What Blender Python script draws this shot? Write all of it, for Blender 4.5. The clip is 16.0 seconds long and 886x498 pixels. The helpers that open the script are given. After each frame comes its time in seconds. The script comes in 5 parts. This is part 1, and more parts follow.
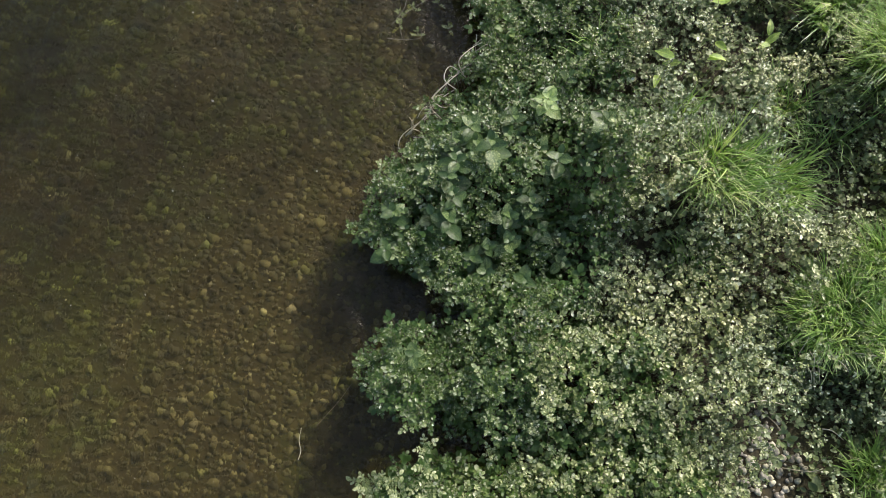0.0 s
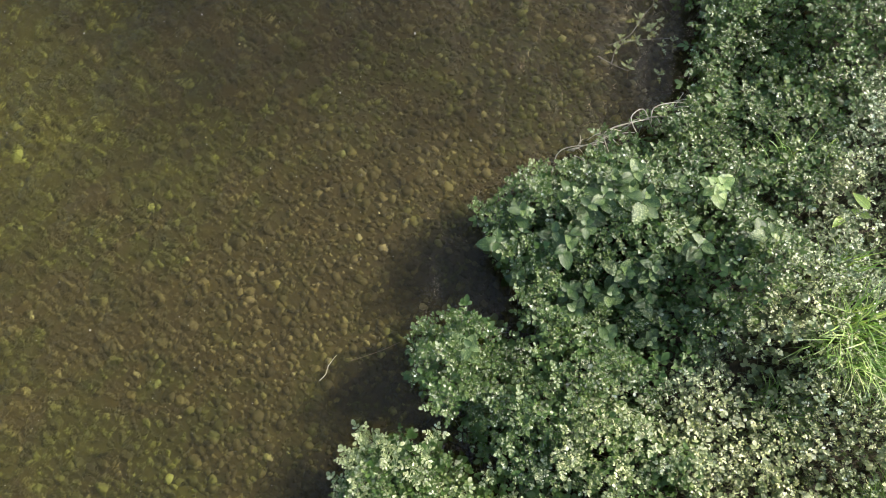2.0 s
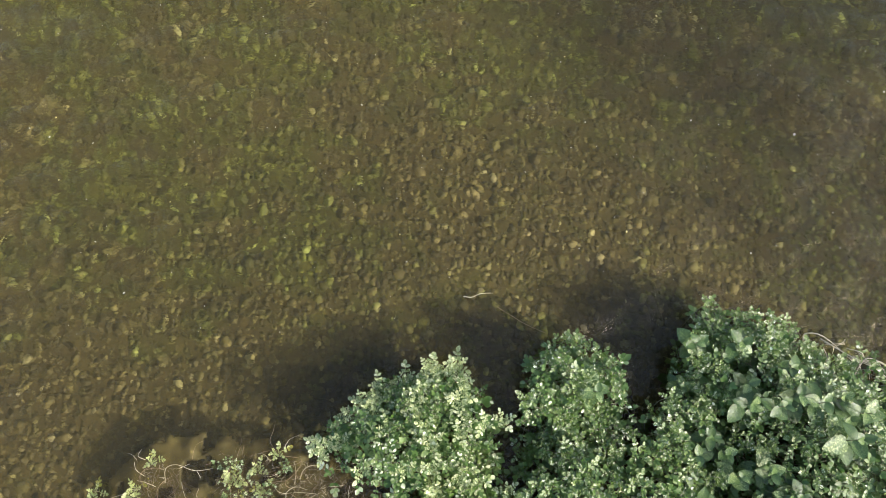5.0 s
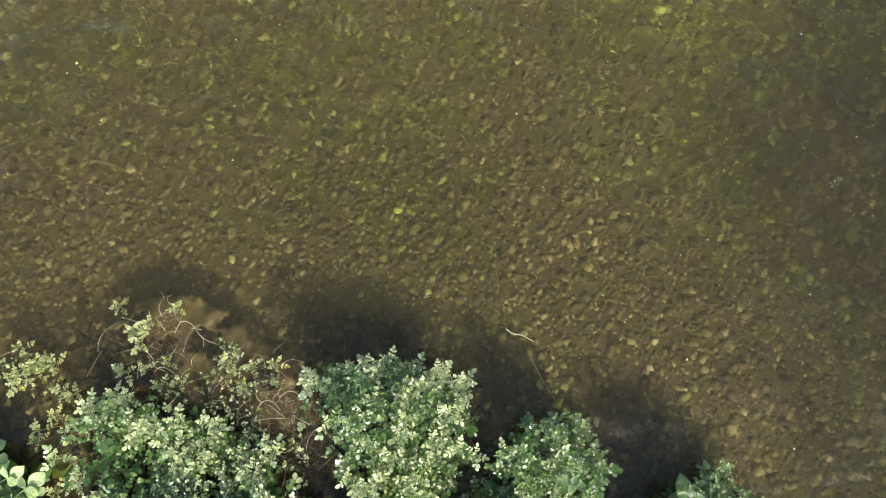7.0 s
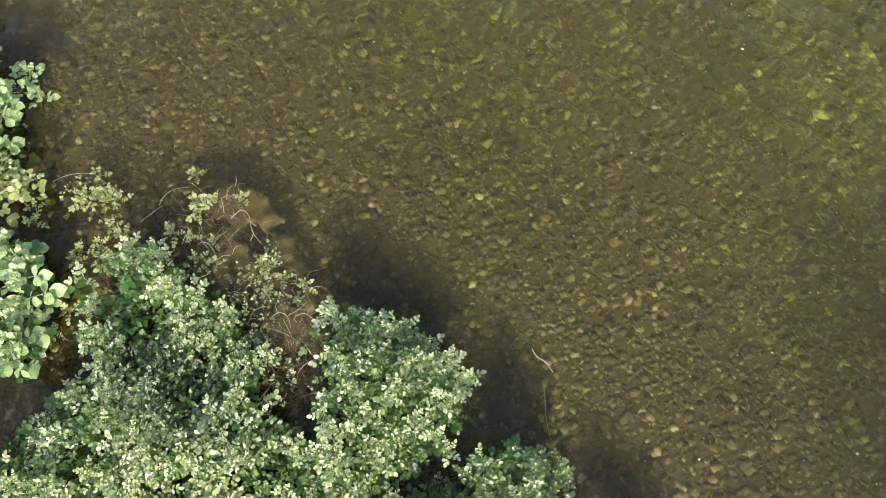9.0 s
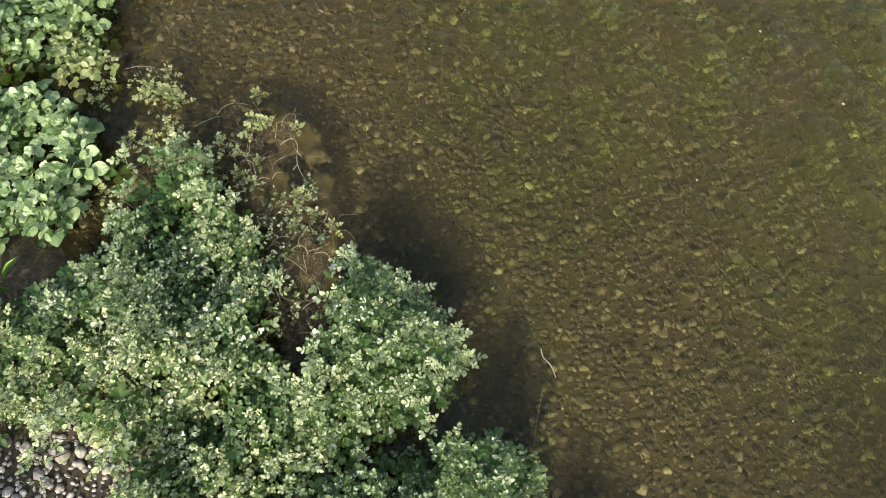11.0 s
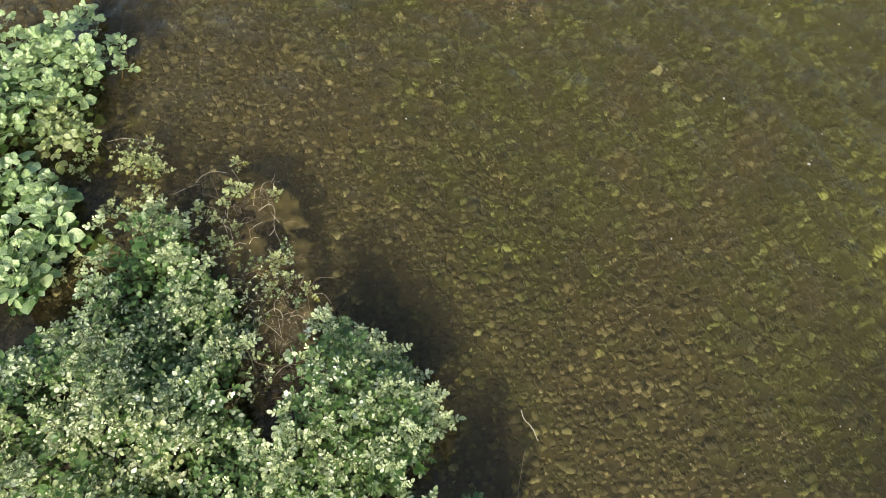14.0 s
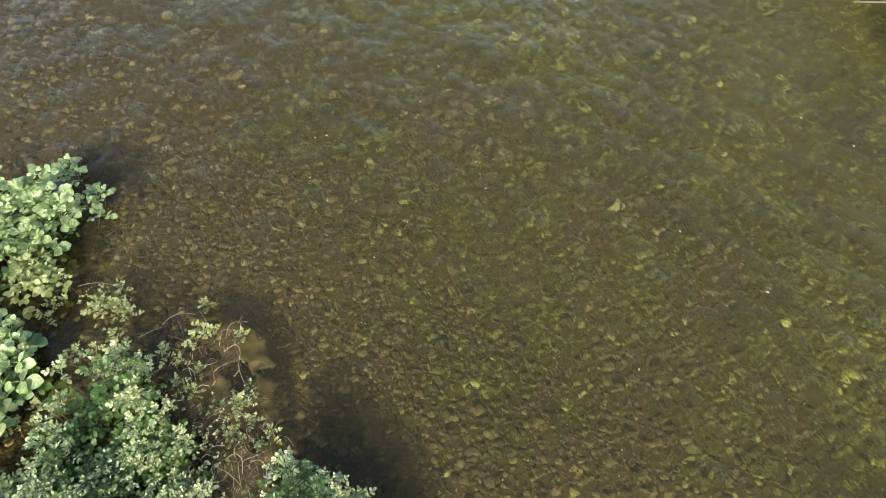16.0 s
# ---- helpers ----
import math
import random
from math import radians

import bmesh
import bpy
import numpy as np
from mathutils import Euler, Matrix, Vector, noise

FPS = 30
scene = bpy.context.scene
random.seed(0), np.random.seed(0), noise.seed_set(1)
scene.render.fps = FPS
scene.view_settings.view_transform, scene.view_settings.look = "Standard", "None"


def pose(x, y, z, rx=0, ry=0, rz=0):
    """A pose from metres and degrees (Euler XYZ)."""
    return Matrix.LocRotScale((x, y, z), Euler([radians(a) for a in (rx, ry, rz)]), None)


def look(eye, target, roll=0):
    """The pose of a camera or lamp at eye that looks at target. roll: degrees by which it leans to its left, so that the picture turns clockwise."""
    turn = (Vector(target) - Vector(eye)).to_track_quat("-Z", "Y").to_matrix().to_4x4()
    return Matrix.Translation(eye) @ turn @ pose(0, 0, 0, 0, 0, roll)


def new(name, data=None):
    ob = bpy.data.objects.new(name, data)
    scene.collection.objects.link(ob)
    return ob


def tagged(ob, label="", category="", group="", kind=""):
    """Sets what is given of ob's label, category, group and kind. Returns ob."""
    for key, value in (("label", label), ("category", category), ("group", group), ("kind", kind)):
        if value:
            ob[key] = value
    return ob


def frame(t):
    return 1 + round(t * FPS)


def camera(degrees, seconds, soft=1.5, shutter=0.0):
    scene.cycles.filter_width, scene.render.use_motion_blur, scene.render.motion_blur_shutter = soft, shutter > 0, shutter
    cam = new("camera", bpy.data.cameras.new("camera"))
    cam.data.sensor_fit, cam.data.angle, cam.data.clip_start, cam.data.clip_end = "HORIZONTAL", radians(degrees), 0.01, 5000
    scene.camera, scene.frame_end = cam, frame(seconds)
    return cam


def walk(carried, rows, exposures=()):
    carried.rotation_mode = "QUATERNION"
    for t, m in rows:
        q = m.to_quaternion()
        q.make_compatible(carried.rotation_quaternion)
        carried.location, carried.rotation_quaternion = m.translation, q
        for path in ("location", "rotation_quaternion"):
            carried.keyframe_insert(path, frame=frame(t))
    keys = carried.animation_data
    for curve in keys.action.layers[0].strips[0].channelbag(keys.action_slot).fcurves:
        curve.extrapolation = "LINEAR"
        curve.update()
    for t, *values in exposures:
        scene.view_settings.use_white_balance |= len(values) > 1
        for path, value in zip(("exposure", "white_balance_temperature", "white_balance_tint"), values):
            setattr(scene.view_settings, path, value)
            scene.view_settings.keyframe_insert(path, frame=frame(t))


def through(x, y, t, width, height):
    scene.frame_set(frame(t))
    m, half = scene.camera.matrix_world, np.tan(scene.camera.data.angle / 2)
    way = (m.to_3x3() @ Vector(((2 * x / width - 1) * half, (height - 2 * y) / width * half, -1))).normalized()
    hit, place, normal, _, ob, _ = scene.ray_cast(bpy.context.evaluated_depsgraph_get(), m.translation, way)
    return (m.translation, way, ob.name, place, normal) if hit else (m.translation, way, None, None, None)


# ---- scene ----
cam = camera(67.98, 16.0, soft=0.45)


def gimbal(x, y, z, tilt, turn, roll):
    """A camera that hangs level: tilt from straight down, turn about the vertical, slight roll."""
    return pose(x, y, z, tilt, 0, turn) @ pose(0, 0, 0, 0, 0, roll)


PATH = [
    (0, gimbal(0.185, -0.473, 2.330, 14.05, -86.57, 0.49)),
    (0.5, gimbal(0.175, -0.449, 2.310, 14.07, -82.94, -0.24)),
    (1, gimbal(0.152, -0.424, 2.288, 14.40, -75.67, -0.28)),
    (1.5, gimbal(0.133, -0.417, 2.284, 14.69, -66.31, -0.35)),
    (2, gimbal(0.124, -0.427, 2.296, 14.72, -56.22, 0.09)),
    (2.5, gimbal(0.090, -0.450, 2.307, 15.17, -46.09, 0.54)),
    (3, gimbal(0.040, -0.462, 2.309, 15.40, -36.51, 0.29)),
    (3.5, gimbal(-0.014, -0.455, 2.295, 14.79, -26.91, 0.29)),
    (4, gimbal(-0.062, -0.438, 2.287, 14.06, -18.62, -0.19)),
    (4.5, gimbal(-0.100, -0.421, 2.277, 14.03, -11.68, -0.34)),
    (5, gimbal(-0.110, -0.403, 2.273, 14.41, -5.47, -0.10)),
    (5.2, gimbal(-0.111, -0.393, 2.270, 14.44, -2.63, 0.20)),
    (7.3, gimbal(-0.046, -0.383, 2.300, 14.99, 30.53, -0.32)),
    (7.5, gimbal(-0.036, -0.391, 2.296, 15.44, 33.27, -0.35)),
    (8, gimbal(-0.005, -0.414, 2.279, 16.58, 39.77, -0.44)),
    (8.5, gimbal(0.027, -0.436, 2.245, 17.08, 45.81, 0.08)),
    (9, gimbal(0.068, -0.445, 2.221, 17.22, 50.46, 0.02)),
    (9.5, gimbal(0.107, -0.448, 2.195, 17.60, 55.77, -0.02)),
    (10, gimbal(0.143, -0.447, 2.182, 17.88, 62.48, 0.24)),
    (10.2, gimbal(0.151, -0.445, 2.169, 17.99, 64.21, 0.22)),
    (12.3, gimbal(0.304, -0.402, 2.081, 19.65, 66.86, -0.44)),
    (12.5, gimbal(0.312, -0.397, 2.085, 20.58, 66.62, -0.29)),
    (13, gimbal(0.313, -0.403, 2.082, 22.04, 65.93, -0.07)),
    (13.5, gimbal(0.305, -0.418, 2.077, 23.88, 65.17, 0.06)),
    (14, gimbal(0.302, -0.421, 2.076, 26.08, 64.38, 0.41)),
    (14.5, gimbal(0.317, -0.405, 2.082, 28.92, 63.73, 0.60)),
    (15, gimbal(0.327, -0.382, 2.086, 31.96, 63.30, 0.71)),
    (15.5, gimbal(0.337, -0.365, 2.091, 34.72, 63.09, 0.43)),
    (16, gimbal(0.348, -0.350, 2.095, 37.85, 62.80, 0.37)),
]
walk(cam, PATH, exposures=((0.0, 0.06), (1.5, 0.46), (3.0, 0.74), (5.0, 0.88), (9.0, 0.9), (10.0, 0.7), (12.5, 0.56), (14.0, 0.6), (16.0, 0.7)))

# ---- light ----
SUN_ELEVATION, SUN_TURN = radians(34.0), math.atan2(-0.57, 0.82)
world = bpy.data.worlds.new("sky")
scene.world = world
world.use_nodes = True
sky = world.node_tree.nodes.new("ShaderNodeTexSky")
sky.sky_type, sky.sun_disc, sky.dust_density = "NISHITA", False, 3.6
sky.sun_elevation, sky.sun_rotation = SUN_ELEVATION, radians(90) - SUN_TURN
world.node_tree.nodes["Background"].inputs["Strength"].default_value = 0.21
world.node_tree.links.new(sky.outputs[0], world.node_tree.nodes["Background"].inputs["Color"])
sun = new("sun", bpy.data.lights.new("sun", "SUN"))
sun.data.energy, sun.data.angle, sun.data.color = 3.6, radians(1.2), (1.0, 0.955, 0.905)
to_sun = Vector((math.cos(SUN_TURN) * math.cos(SUN_ELEVATION), math.sin(SUN_TURN) * math.cos(SUN_ELEVATION), math.sin(SUN_ELEVATION)))
sun.matrix_world = look(to_sun * 20, (0, 0, 0))

# ---- materials ----


def material(name):
    m = bpy.data.materials.new(name)
    m.use_nodes = True
    return m, m.node_tree.nodes, m.node_tree.links, m.node_tree.nodes["Principled BSDF"]


def ramp(nodes, stops):
    r = nodes.new("ShaderNodeValToRGB")
    while len(r.color_ramp.elements) < len(stops):
        r.color_ramp.elements.new(0.5)
    for e, (p, c) in zip(r.color_ramp.elements, stops):
        e.position, e.color = p, (*c, 1)
    return r


def noise_tex(nodes, links, scale, detail=4.0, stretch=None):
    n = nodes.new("ShaderNodeTexNoise")
    n.inputs["Scale"].default_value, n.inputs["Detail"].default_value = scale, detail
    co = nodes.new("ShaderNodeTexCoord")
    if stretch:
        mp = nodes.new("ShaderNodeMapping")
        mp.inputs["Rotation"].default_value = (0, 0, stretch[3])
        mp.inputs["Scale"].default_value = stretch[:3]
        links.new(co.outputs["Object"], mp.inputs["Vector"])
        links.new(mp.outputs[0], n.inputs["Vector"])
    else:
        links.new(co.outputs["Object"], n.inputs["Vector"])
    return n


def mix_colour(nodes, links, fac, a, b, mode="MIX"):
    x = nodes.new("ShaderNodeMix")
    x.data_type, x.blend_type = "RGBA", mode
    for sock, v in ((x.inputs["Factor"], fac), (x.inputs["A"], a), (x.inputs["B"], b)):
        if isinstance(v, (int, float)):
            sock.default_value = v
        elif isinstance(v, tuple):
            sock.default_value = (*v, 1)
        else:
            links.new(v, sock)
    return x.outputs["Result"]


def bump(nodes, links, bsdf, height, strength, distance):
    b = nodes.new("ShaderNodeBump")
    b.inputs["Strength"].default_value, b.inputs["Distance"].default_value = strength, distance
    links.new(height, b.inputs["Height"])
    links.new(b.outputs[0], bsdf.inputs["Normal"])


def maths(nodes, links, how, a, b):
    n = nodes.new("ShaderNodeMath")
    n.operation = how
    for sock, v in zip(n.inputs, (a, b)):
        if isinstance(v, (int, float)):
            sock.default_value = v
        else:
            links.new(v, sock)
    return n.outputs[0]


def leaf_veins(nodes, links, colour):
    """A pale rib along the middle of a single leaf and side veins that slant from it."""
    co, axes = nodes.new("ShaderNodeTexCoord"), nodes.new("ShaderNodeSeparateXYZ")
    links.new(co.outputs["Object"], axes.inputs[0])
    off = maths(nodes, links, "ABSOLUTE", axes.outputs["X"], 0.0)
    slant = maths(nodes, links, "SUBTRACT", axes.outputs["Y"], maths(nodes, links, "MULTIPLY", off, 0.8))
    wave = maths(nodes, links, "SINE", maths(nodes, links, "MULTIPLY", slant, 48.0), 0.0)
    side = ramp(nodes, [(0.55, (0.0, 0.0, 0.0)), (0.95, (0.22, 0.22, 0.22))])
    links.new(wave, side.inputs[0])
    rib = ramp(nodes, [(0.0, (0.6, 0.6, 0.6)), (0.035, (0.0, 0.0, 0.0))])
    links.new(off, rib.inputs[0])
    both = mix_colour(nodes, links, 1.0, rib.outputs[0], side.outputs[0], "ADD")
    lit = mix_colour(nodes, links, 1.0, colour, (1.7, 1.6, 1.5), "MULTIPLY")
    return mix_colour(nodes, links, both, colour, lit)


def leaf_material(name, stops, rough=0.42, through=0.3, patch=None, per_object=False):
    """A thin leaf: varied by leaf, with faint veins, and light that passes through it."""
    m, nodes, links, bsdf = material(name)
    if per_object:
        pick = nodes.new("ShaderNodeObjectInfo").outputs["Random"]
    else:
        pick = nodes.new("ShaderNodeNewGeometry").outputs["Random Per Island"]
    base = ramp(nodes, stops)
    clump = nodes.new("ShaderNodeMath")
    clump.operation = "MULTIPLY_ADD"
    clump.inputs[1].default_value = 0.62
    links.new(pick, clump.inputs[0])
    shift = nodes.new("ShaderNodeMapRange")
    shift.inputs["From Min"].default_value, shift.inputs["From Max"].default_value = 0.3, 0.7
    shift.inputs["To Min"].default_value, shift.inputs["To Max"].default_value = -0.01, 0.5
    links.new(noise_tex(nodes, links, 13, 2).outputs[0], shift.inputs["Value"])
    links.new(shift.outputs[0], clump.inputs[2])
    links.new(clump.outputs[0], base.inputs[0])
    colour = base.outputs[0]
    wide = noise_tex(nodes, links, 2.6, 3)
    tone = ramp(nodes, [(0.35, (0.72, 0.8, 0.74)), (0.65, (1.25, 1.15, 0.95))])
    links.new(wide.outputs[0], tone.inputs[0])
    colour = mix_colour(nodes, links, 1.0, colour, tone.outputs[0], "MULTIPLY")
    fine = noise_tex(nodes, links, 260, 2)
    grain = ramp(nodes, [(0.3, (0.88, 0.89, 0.86)), (0.7, (1.08, 1.08, 1.06))])
    links.new(fine.outputs[0], grain.inputs[0])
    colour = mix_colour(nodes, links, 1.0, colour, grain.outputs[0], "MULTIPLY")
    if per_object:
        colour = leaf_veins(nodes, links, colour)
    links.new(colour, bsdf.inputs["Base Color"])
    bsdf.inputs["Roughness"].default_value = rough
    bsdf.inputs["Specular IOR Level"].default_value = 0.6
    bump(nodes, links, bsdf, fine.outputs[0], 0.3, 0.002)
    thin = nodes.new("ShaderNodeBsdfTranslucent")
    glow = mix_colour(nodes, links, 1.0, colour, (1.2, 1.2, 0.62), "MULTIPLY")
    links.new(glow, thin.inputs["Color"])
    both = nodes.new("ShaderNodeMixShader")
    both.inputs[0].default_value = through
    links.new(bsdf.outputs[0], both.inputs[1])
    links.new(thin.outputs[0], both.inputs[2])
    links.new(both.outputs[0], nodes["Material Output"].inputs["Surface"])
    return m


# Near-white top stops paint glints onto random leaves, in CRESS_SUN too.
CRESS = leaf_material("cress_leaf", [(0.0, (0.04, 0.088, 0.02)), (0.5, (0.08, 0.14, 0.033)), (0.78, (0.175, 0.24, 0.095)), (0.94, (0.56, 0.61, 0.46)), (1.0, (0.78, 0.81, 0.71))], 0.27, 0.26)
# Yellower cress; sun on these patches is painted in as brighter tones.
CRESS_SUN = leaf_material("sunlit_cress_leaf", [(0.0, (0.08, 0.142, 0.036)), (0.36, (0.15, 0.215, 0.07)), (0.62, (0.29, 0.355, 0.17)), (0.92, (0.66, 0.7, 0.51)), (1.0, (0.8, 0.82, 0.69))], 0.28, 0.26)
# Darker cress leaf: the shade under the mat is put into its colour.
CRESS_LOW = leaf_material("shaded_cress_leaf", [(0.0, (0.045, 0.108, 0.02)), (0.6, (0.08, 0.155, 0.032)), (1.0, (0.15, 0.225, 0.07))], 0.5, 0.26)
CRESS_BIG = leaf_material("broad_cress_leaf", [(0.0, (0.08, 0.16, 0.036)), (0.5, (0.2, 0.3, 0.125)), (0.88, (0.44, 0.54, 0.32)), (1.0, (0.63, 0.71, 0.52))], 0.36, 0.3)
YOUNG = leaf_material("young_cress_leaf", [(0.0, (0.14, 0.19, 0.06)), (0.5, (0.28, 0.33, 0.125)), (1.0, (0.58, 0.6, 0.36))], 0.34, 0.3)
# Pale weed leaves; the near-white end also paints glints.
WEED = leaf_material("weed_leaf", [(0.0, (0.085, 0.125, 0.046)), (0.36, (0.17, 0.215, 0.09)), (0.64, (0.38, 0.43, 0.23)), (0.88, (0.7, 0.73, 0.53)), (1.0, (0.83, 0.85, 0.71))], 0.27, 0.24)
# Darker weed leaf, coloured for the shade beneath the upper weeds.
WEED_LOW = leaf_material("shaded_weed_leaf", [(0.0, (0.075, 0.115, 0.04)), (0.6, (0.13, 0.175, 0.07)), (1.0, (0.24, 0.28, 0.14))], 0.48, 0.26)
MINT = leaf_material("mint_leaf", [(0.0, (0.045, 0.088, 0.03)), (0.6, (0.08, 0.14, 0.048)), (0.88, (0.15, 0.225, 0.088)), (1.0, (0.34, 0.42, 0.22))], 0.3, 0.28, per_object=True)
LIME = leaf_material("pale_leaf", [(0.0, (0.2, 0.33, 0.11)), (1.0, (0.44, 0.56, 0.27))], 0.32, 0.36, per_object=True)
DOCK = leaf_material("dock_leaf", [(0.0, (0.34, 0.5, 0.11)), (1.0, (0.52, 0.68, 0.22))], 0.35, 0.45, per_object=True)
GRASS = leaf_material("grass_blade", [(0.0, (0.08, 0.15, 0.04)), (0.5, (0.22, 0.38, 0.09)), (0.85, (0.47, 0.62, 0.24)), (1.0, (0.74, 0.73, 0.48))], 0.35, 0.4)


def stem_material(name, stops):
    m, nodes, links, bsdf = material(name)
    base = ramp(nodes, stops)
    links.new(noise_tex(nodes, links, 14, 4).outputs[0], base.inputs[0])
    links.new(base.outputs[0], bsdf.inputs["Base Color"])
    bsdf.inputs["Roughness"].default_value = 0.55
    bump(nodes, links, bsdf, noise_tex(nodes, links, 400, 2).outputs[0], 0.3, 0.001)
    return m


STEM = stem_material("green_stem", [(0.3, (0.08, 0.11, 0.04)), (0.7, (0.16, 0.15, 0.07))])
RUNNER = stem_material("red_brown_stem", [(0.3, (0.12, 0.075, 0.04)), (0.7, (0.27, 0.2, 0.1))])
ROOT = stem_material("fine_root", [(0.3, (0.055, 0.038, 0.022)), (0.7, (0.14, 0.098, 0.052))])
FADED = stem_material("faded_straw", [(0.3, (0.19, 0.155, 0.09)), (0.7, (0.34, 0.3, 0.19))])
DRY = stem_material("dry_straw", [(0.3, (0.44, 0.37, 0.23)), (0.7, (0.66, 0.6, 0.43))])
BARK = stem_material("bark", [(0.3, (0.06, 0.05, 0.04)), (0.7, (0.14, 0.12, 0.09))])


def algae_growth(nodes, links):
    """Algae thrive out in the stream, in uneven patches; little grows on the shore's gravel."""
    co, axes = nodes.new("ShaderNodeTexCoord"), nodes.new("ShaderNodeSeparateXYZ")
    links.new(co.outputs["Object"], axes.inputs[0])
    out = nodes.new("ShaderNodeMapRange")
    out.inputs["From Min"].default_value, out.inputs["From Max"].default_value = -0.6, 1.9
    out.inputs["To Min"].default_value, out.inputs["To Max"].default_value = -0.15, 0.2
    links.new(axes.outputs["Y"], out.inputs["Value"])
    add = nodes.new("ShaderNodeMath")
    links.new(out.outputs[0], add.inputs[0])
    links.new(noise_tex(nodes, links, 1.1, 5).outputs[0], add.inputs[1])
    tuft = nodes.new("ShaderNodeMath")
    tuft.operation = "MULTIPLY_ADD"
    tuft.inputs[1].default_value = 0.7
    links.new(noise_tex(nodes, links, 8, 3).outputs[0], tuft.inputs[0])
    links.new(add.outputs[0], tuft.inputs[2])
    less = nodes.new("ShaderNodeMath")
    less.operation = "SUBTRACT"
    less.inputs[1].default_value = 0.35
    links.new(tuft.outputs[0], less.inputs[0])
    return less.outputs[0]


def ground_material():
    m, nodes, links, bsdf = material("silt_and_soil")
    fine, grit = noise_tex(nodes, links, 22, 6), noise_tex(nodes, links, 90, 3)
    a = ramp(nodes, [(0.3, (0.039, 0.033, 0.016)), (0.7, (0.067, 0.058, 0.029))])
    links.new(fine.outputs[0], a.inputs[0])
    b = ramp(nodes, [(0.3, (1.02, 0.93, 0.9)), (0.46, (1.0, 0.98, 0.8)), (0.58, (0.8, 0.98, 0.49)), (0.7, (1.14, 1.38, 0.6))])
    links.new(algae_growth(nodes, links), b.inputs[0])
    colour = mix_colour(nodes, links, 1.0, a.outputs[0], b.outputs[0], "MULTIPLY")
    c = ramp(nodes, [(0.35, (0.65, 0.65, 0.65)), (0.7, (1.35, 1.3, 1.2))])
    links.new(grit.outputs[0], c.inputs[0])
    links.new(mix_colour(nodes, links, 1.0, colour, c.outputs[0], "MULTIPLY"), bsdf.inputs["Base Color"])
    bsdf.inputs["Roughness"].default_value = 0.85
    bump(nodes, links, bsdf, fine.outputs[0], 0.6, 0.02)
    return m


def pebble_material(name, per_object, stops):
    """Stones: each of its own tone, mottled, with olive algae in wide patches."""
    m, nodes, links, bsdf = material(name)
    if per_object:
        pick = nodes.new("ShaderNodeObjectInfo").outputs["Random"]
    else:
        pick = nodes.new("ShaderNodeNewGeometry").outputs["Random Per Island"]
    base = ramp(nodes, stops)
    links.new(pick, base.inputs[0])
    mott = ramp(nodes, [(0.35, (0.7, 0.7, 0.66)), (0.68, (1.3, 1.28, 1.2))])
    links.new(noise_tex(nodes, links, 70, 4).outputs[0], mott.inputs[0])
    colour = mix_colour(nodes, links, 1.0, base.outputs[0], mott.outputs[0], "MULTIPLY")
    algae = ramp(nodes, [(0.3, (1.02, 0.93, 0.9)), (0.46, (1.0, 0.98, 0.8)), (0.58, (0.8, 0.98, 0.49)), (0.7, (1.14, 1.38, 0.6))])
    links.new(algae_growth(nodes, links), algae.inputs[0])
    colour = mix_colour(nodes, links, 1.0, colour, algae.outputs[0], "MULTIPLY")
    links.new(colour, bsdf.inputs["Base Color"])
    bsdf.inputs["Roughness"].default_value = 0.7
    bump(nodes, links, bsdf, noise_tex(nodes, links, 160, 3).outputs[0], 0.4, 0.003)
    return m


WET = [(0.0, (0.033, 0.029, 0.017)), (0.35, (0.056, 0.051, 0.03)), (0.62, (0.083, 0.077, 0.047)), (0.81, (0.12, 0.114, 0.074)), (0.96, (0.165, 0.16, 0.115)), (1.0, (0.3, 0.3, 0.27))]
DRYSTONE = [(0.0, (0.24, 0.23, 0.205)), (0.5, (0.42, 0.405, 0.37)), (1.0, (0.62, 0.605, 0.56))]
SOIL = ground_material()
PEBBLE, PEBBLE_ONE = pebble_material("bed_pebbles", False, WET), pebble_material("bed_pebble", True, WET)
COBBLE = pebble_material("dry_stone", True, DRYSTONE)
GRAVEL = pebble_material("dry_gravel", False, DRYSTONE)


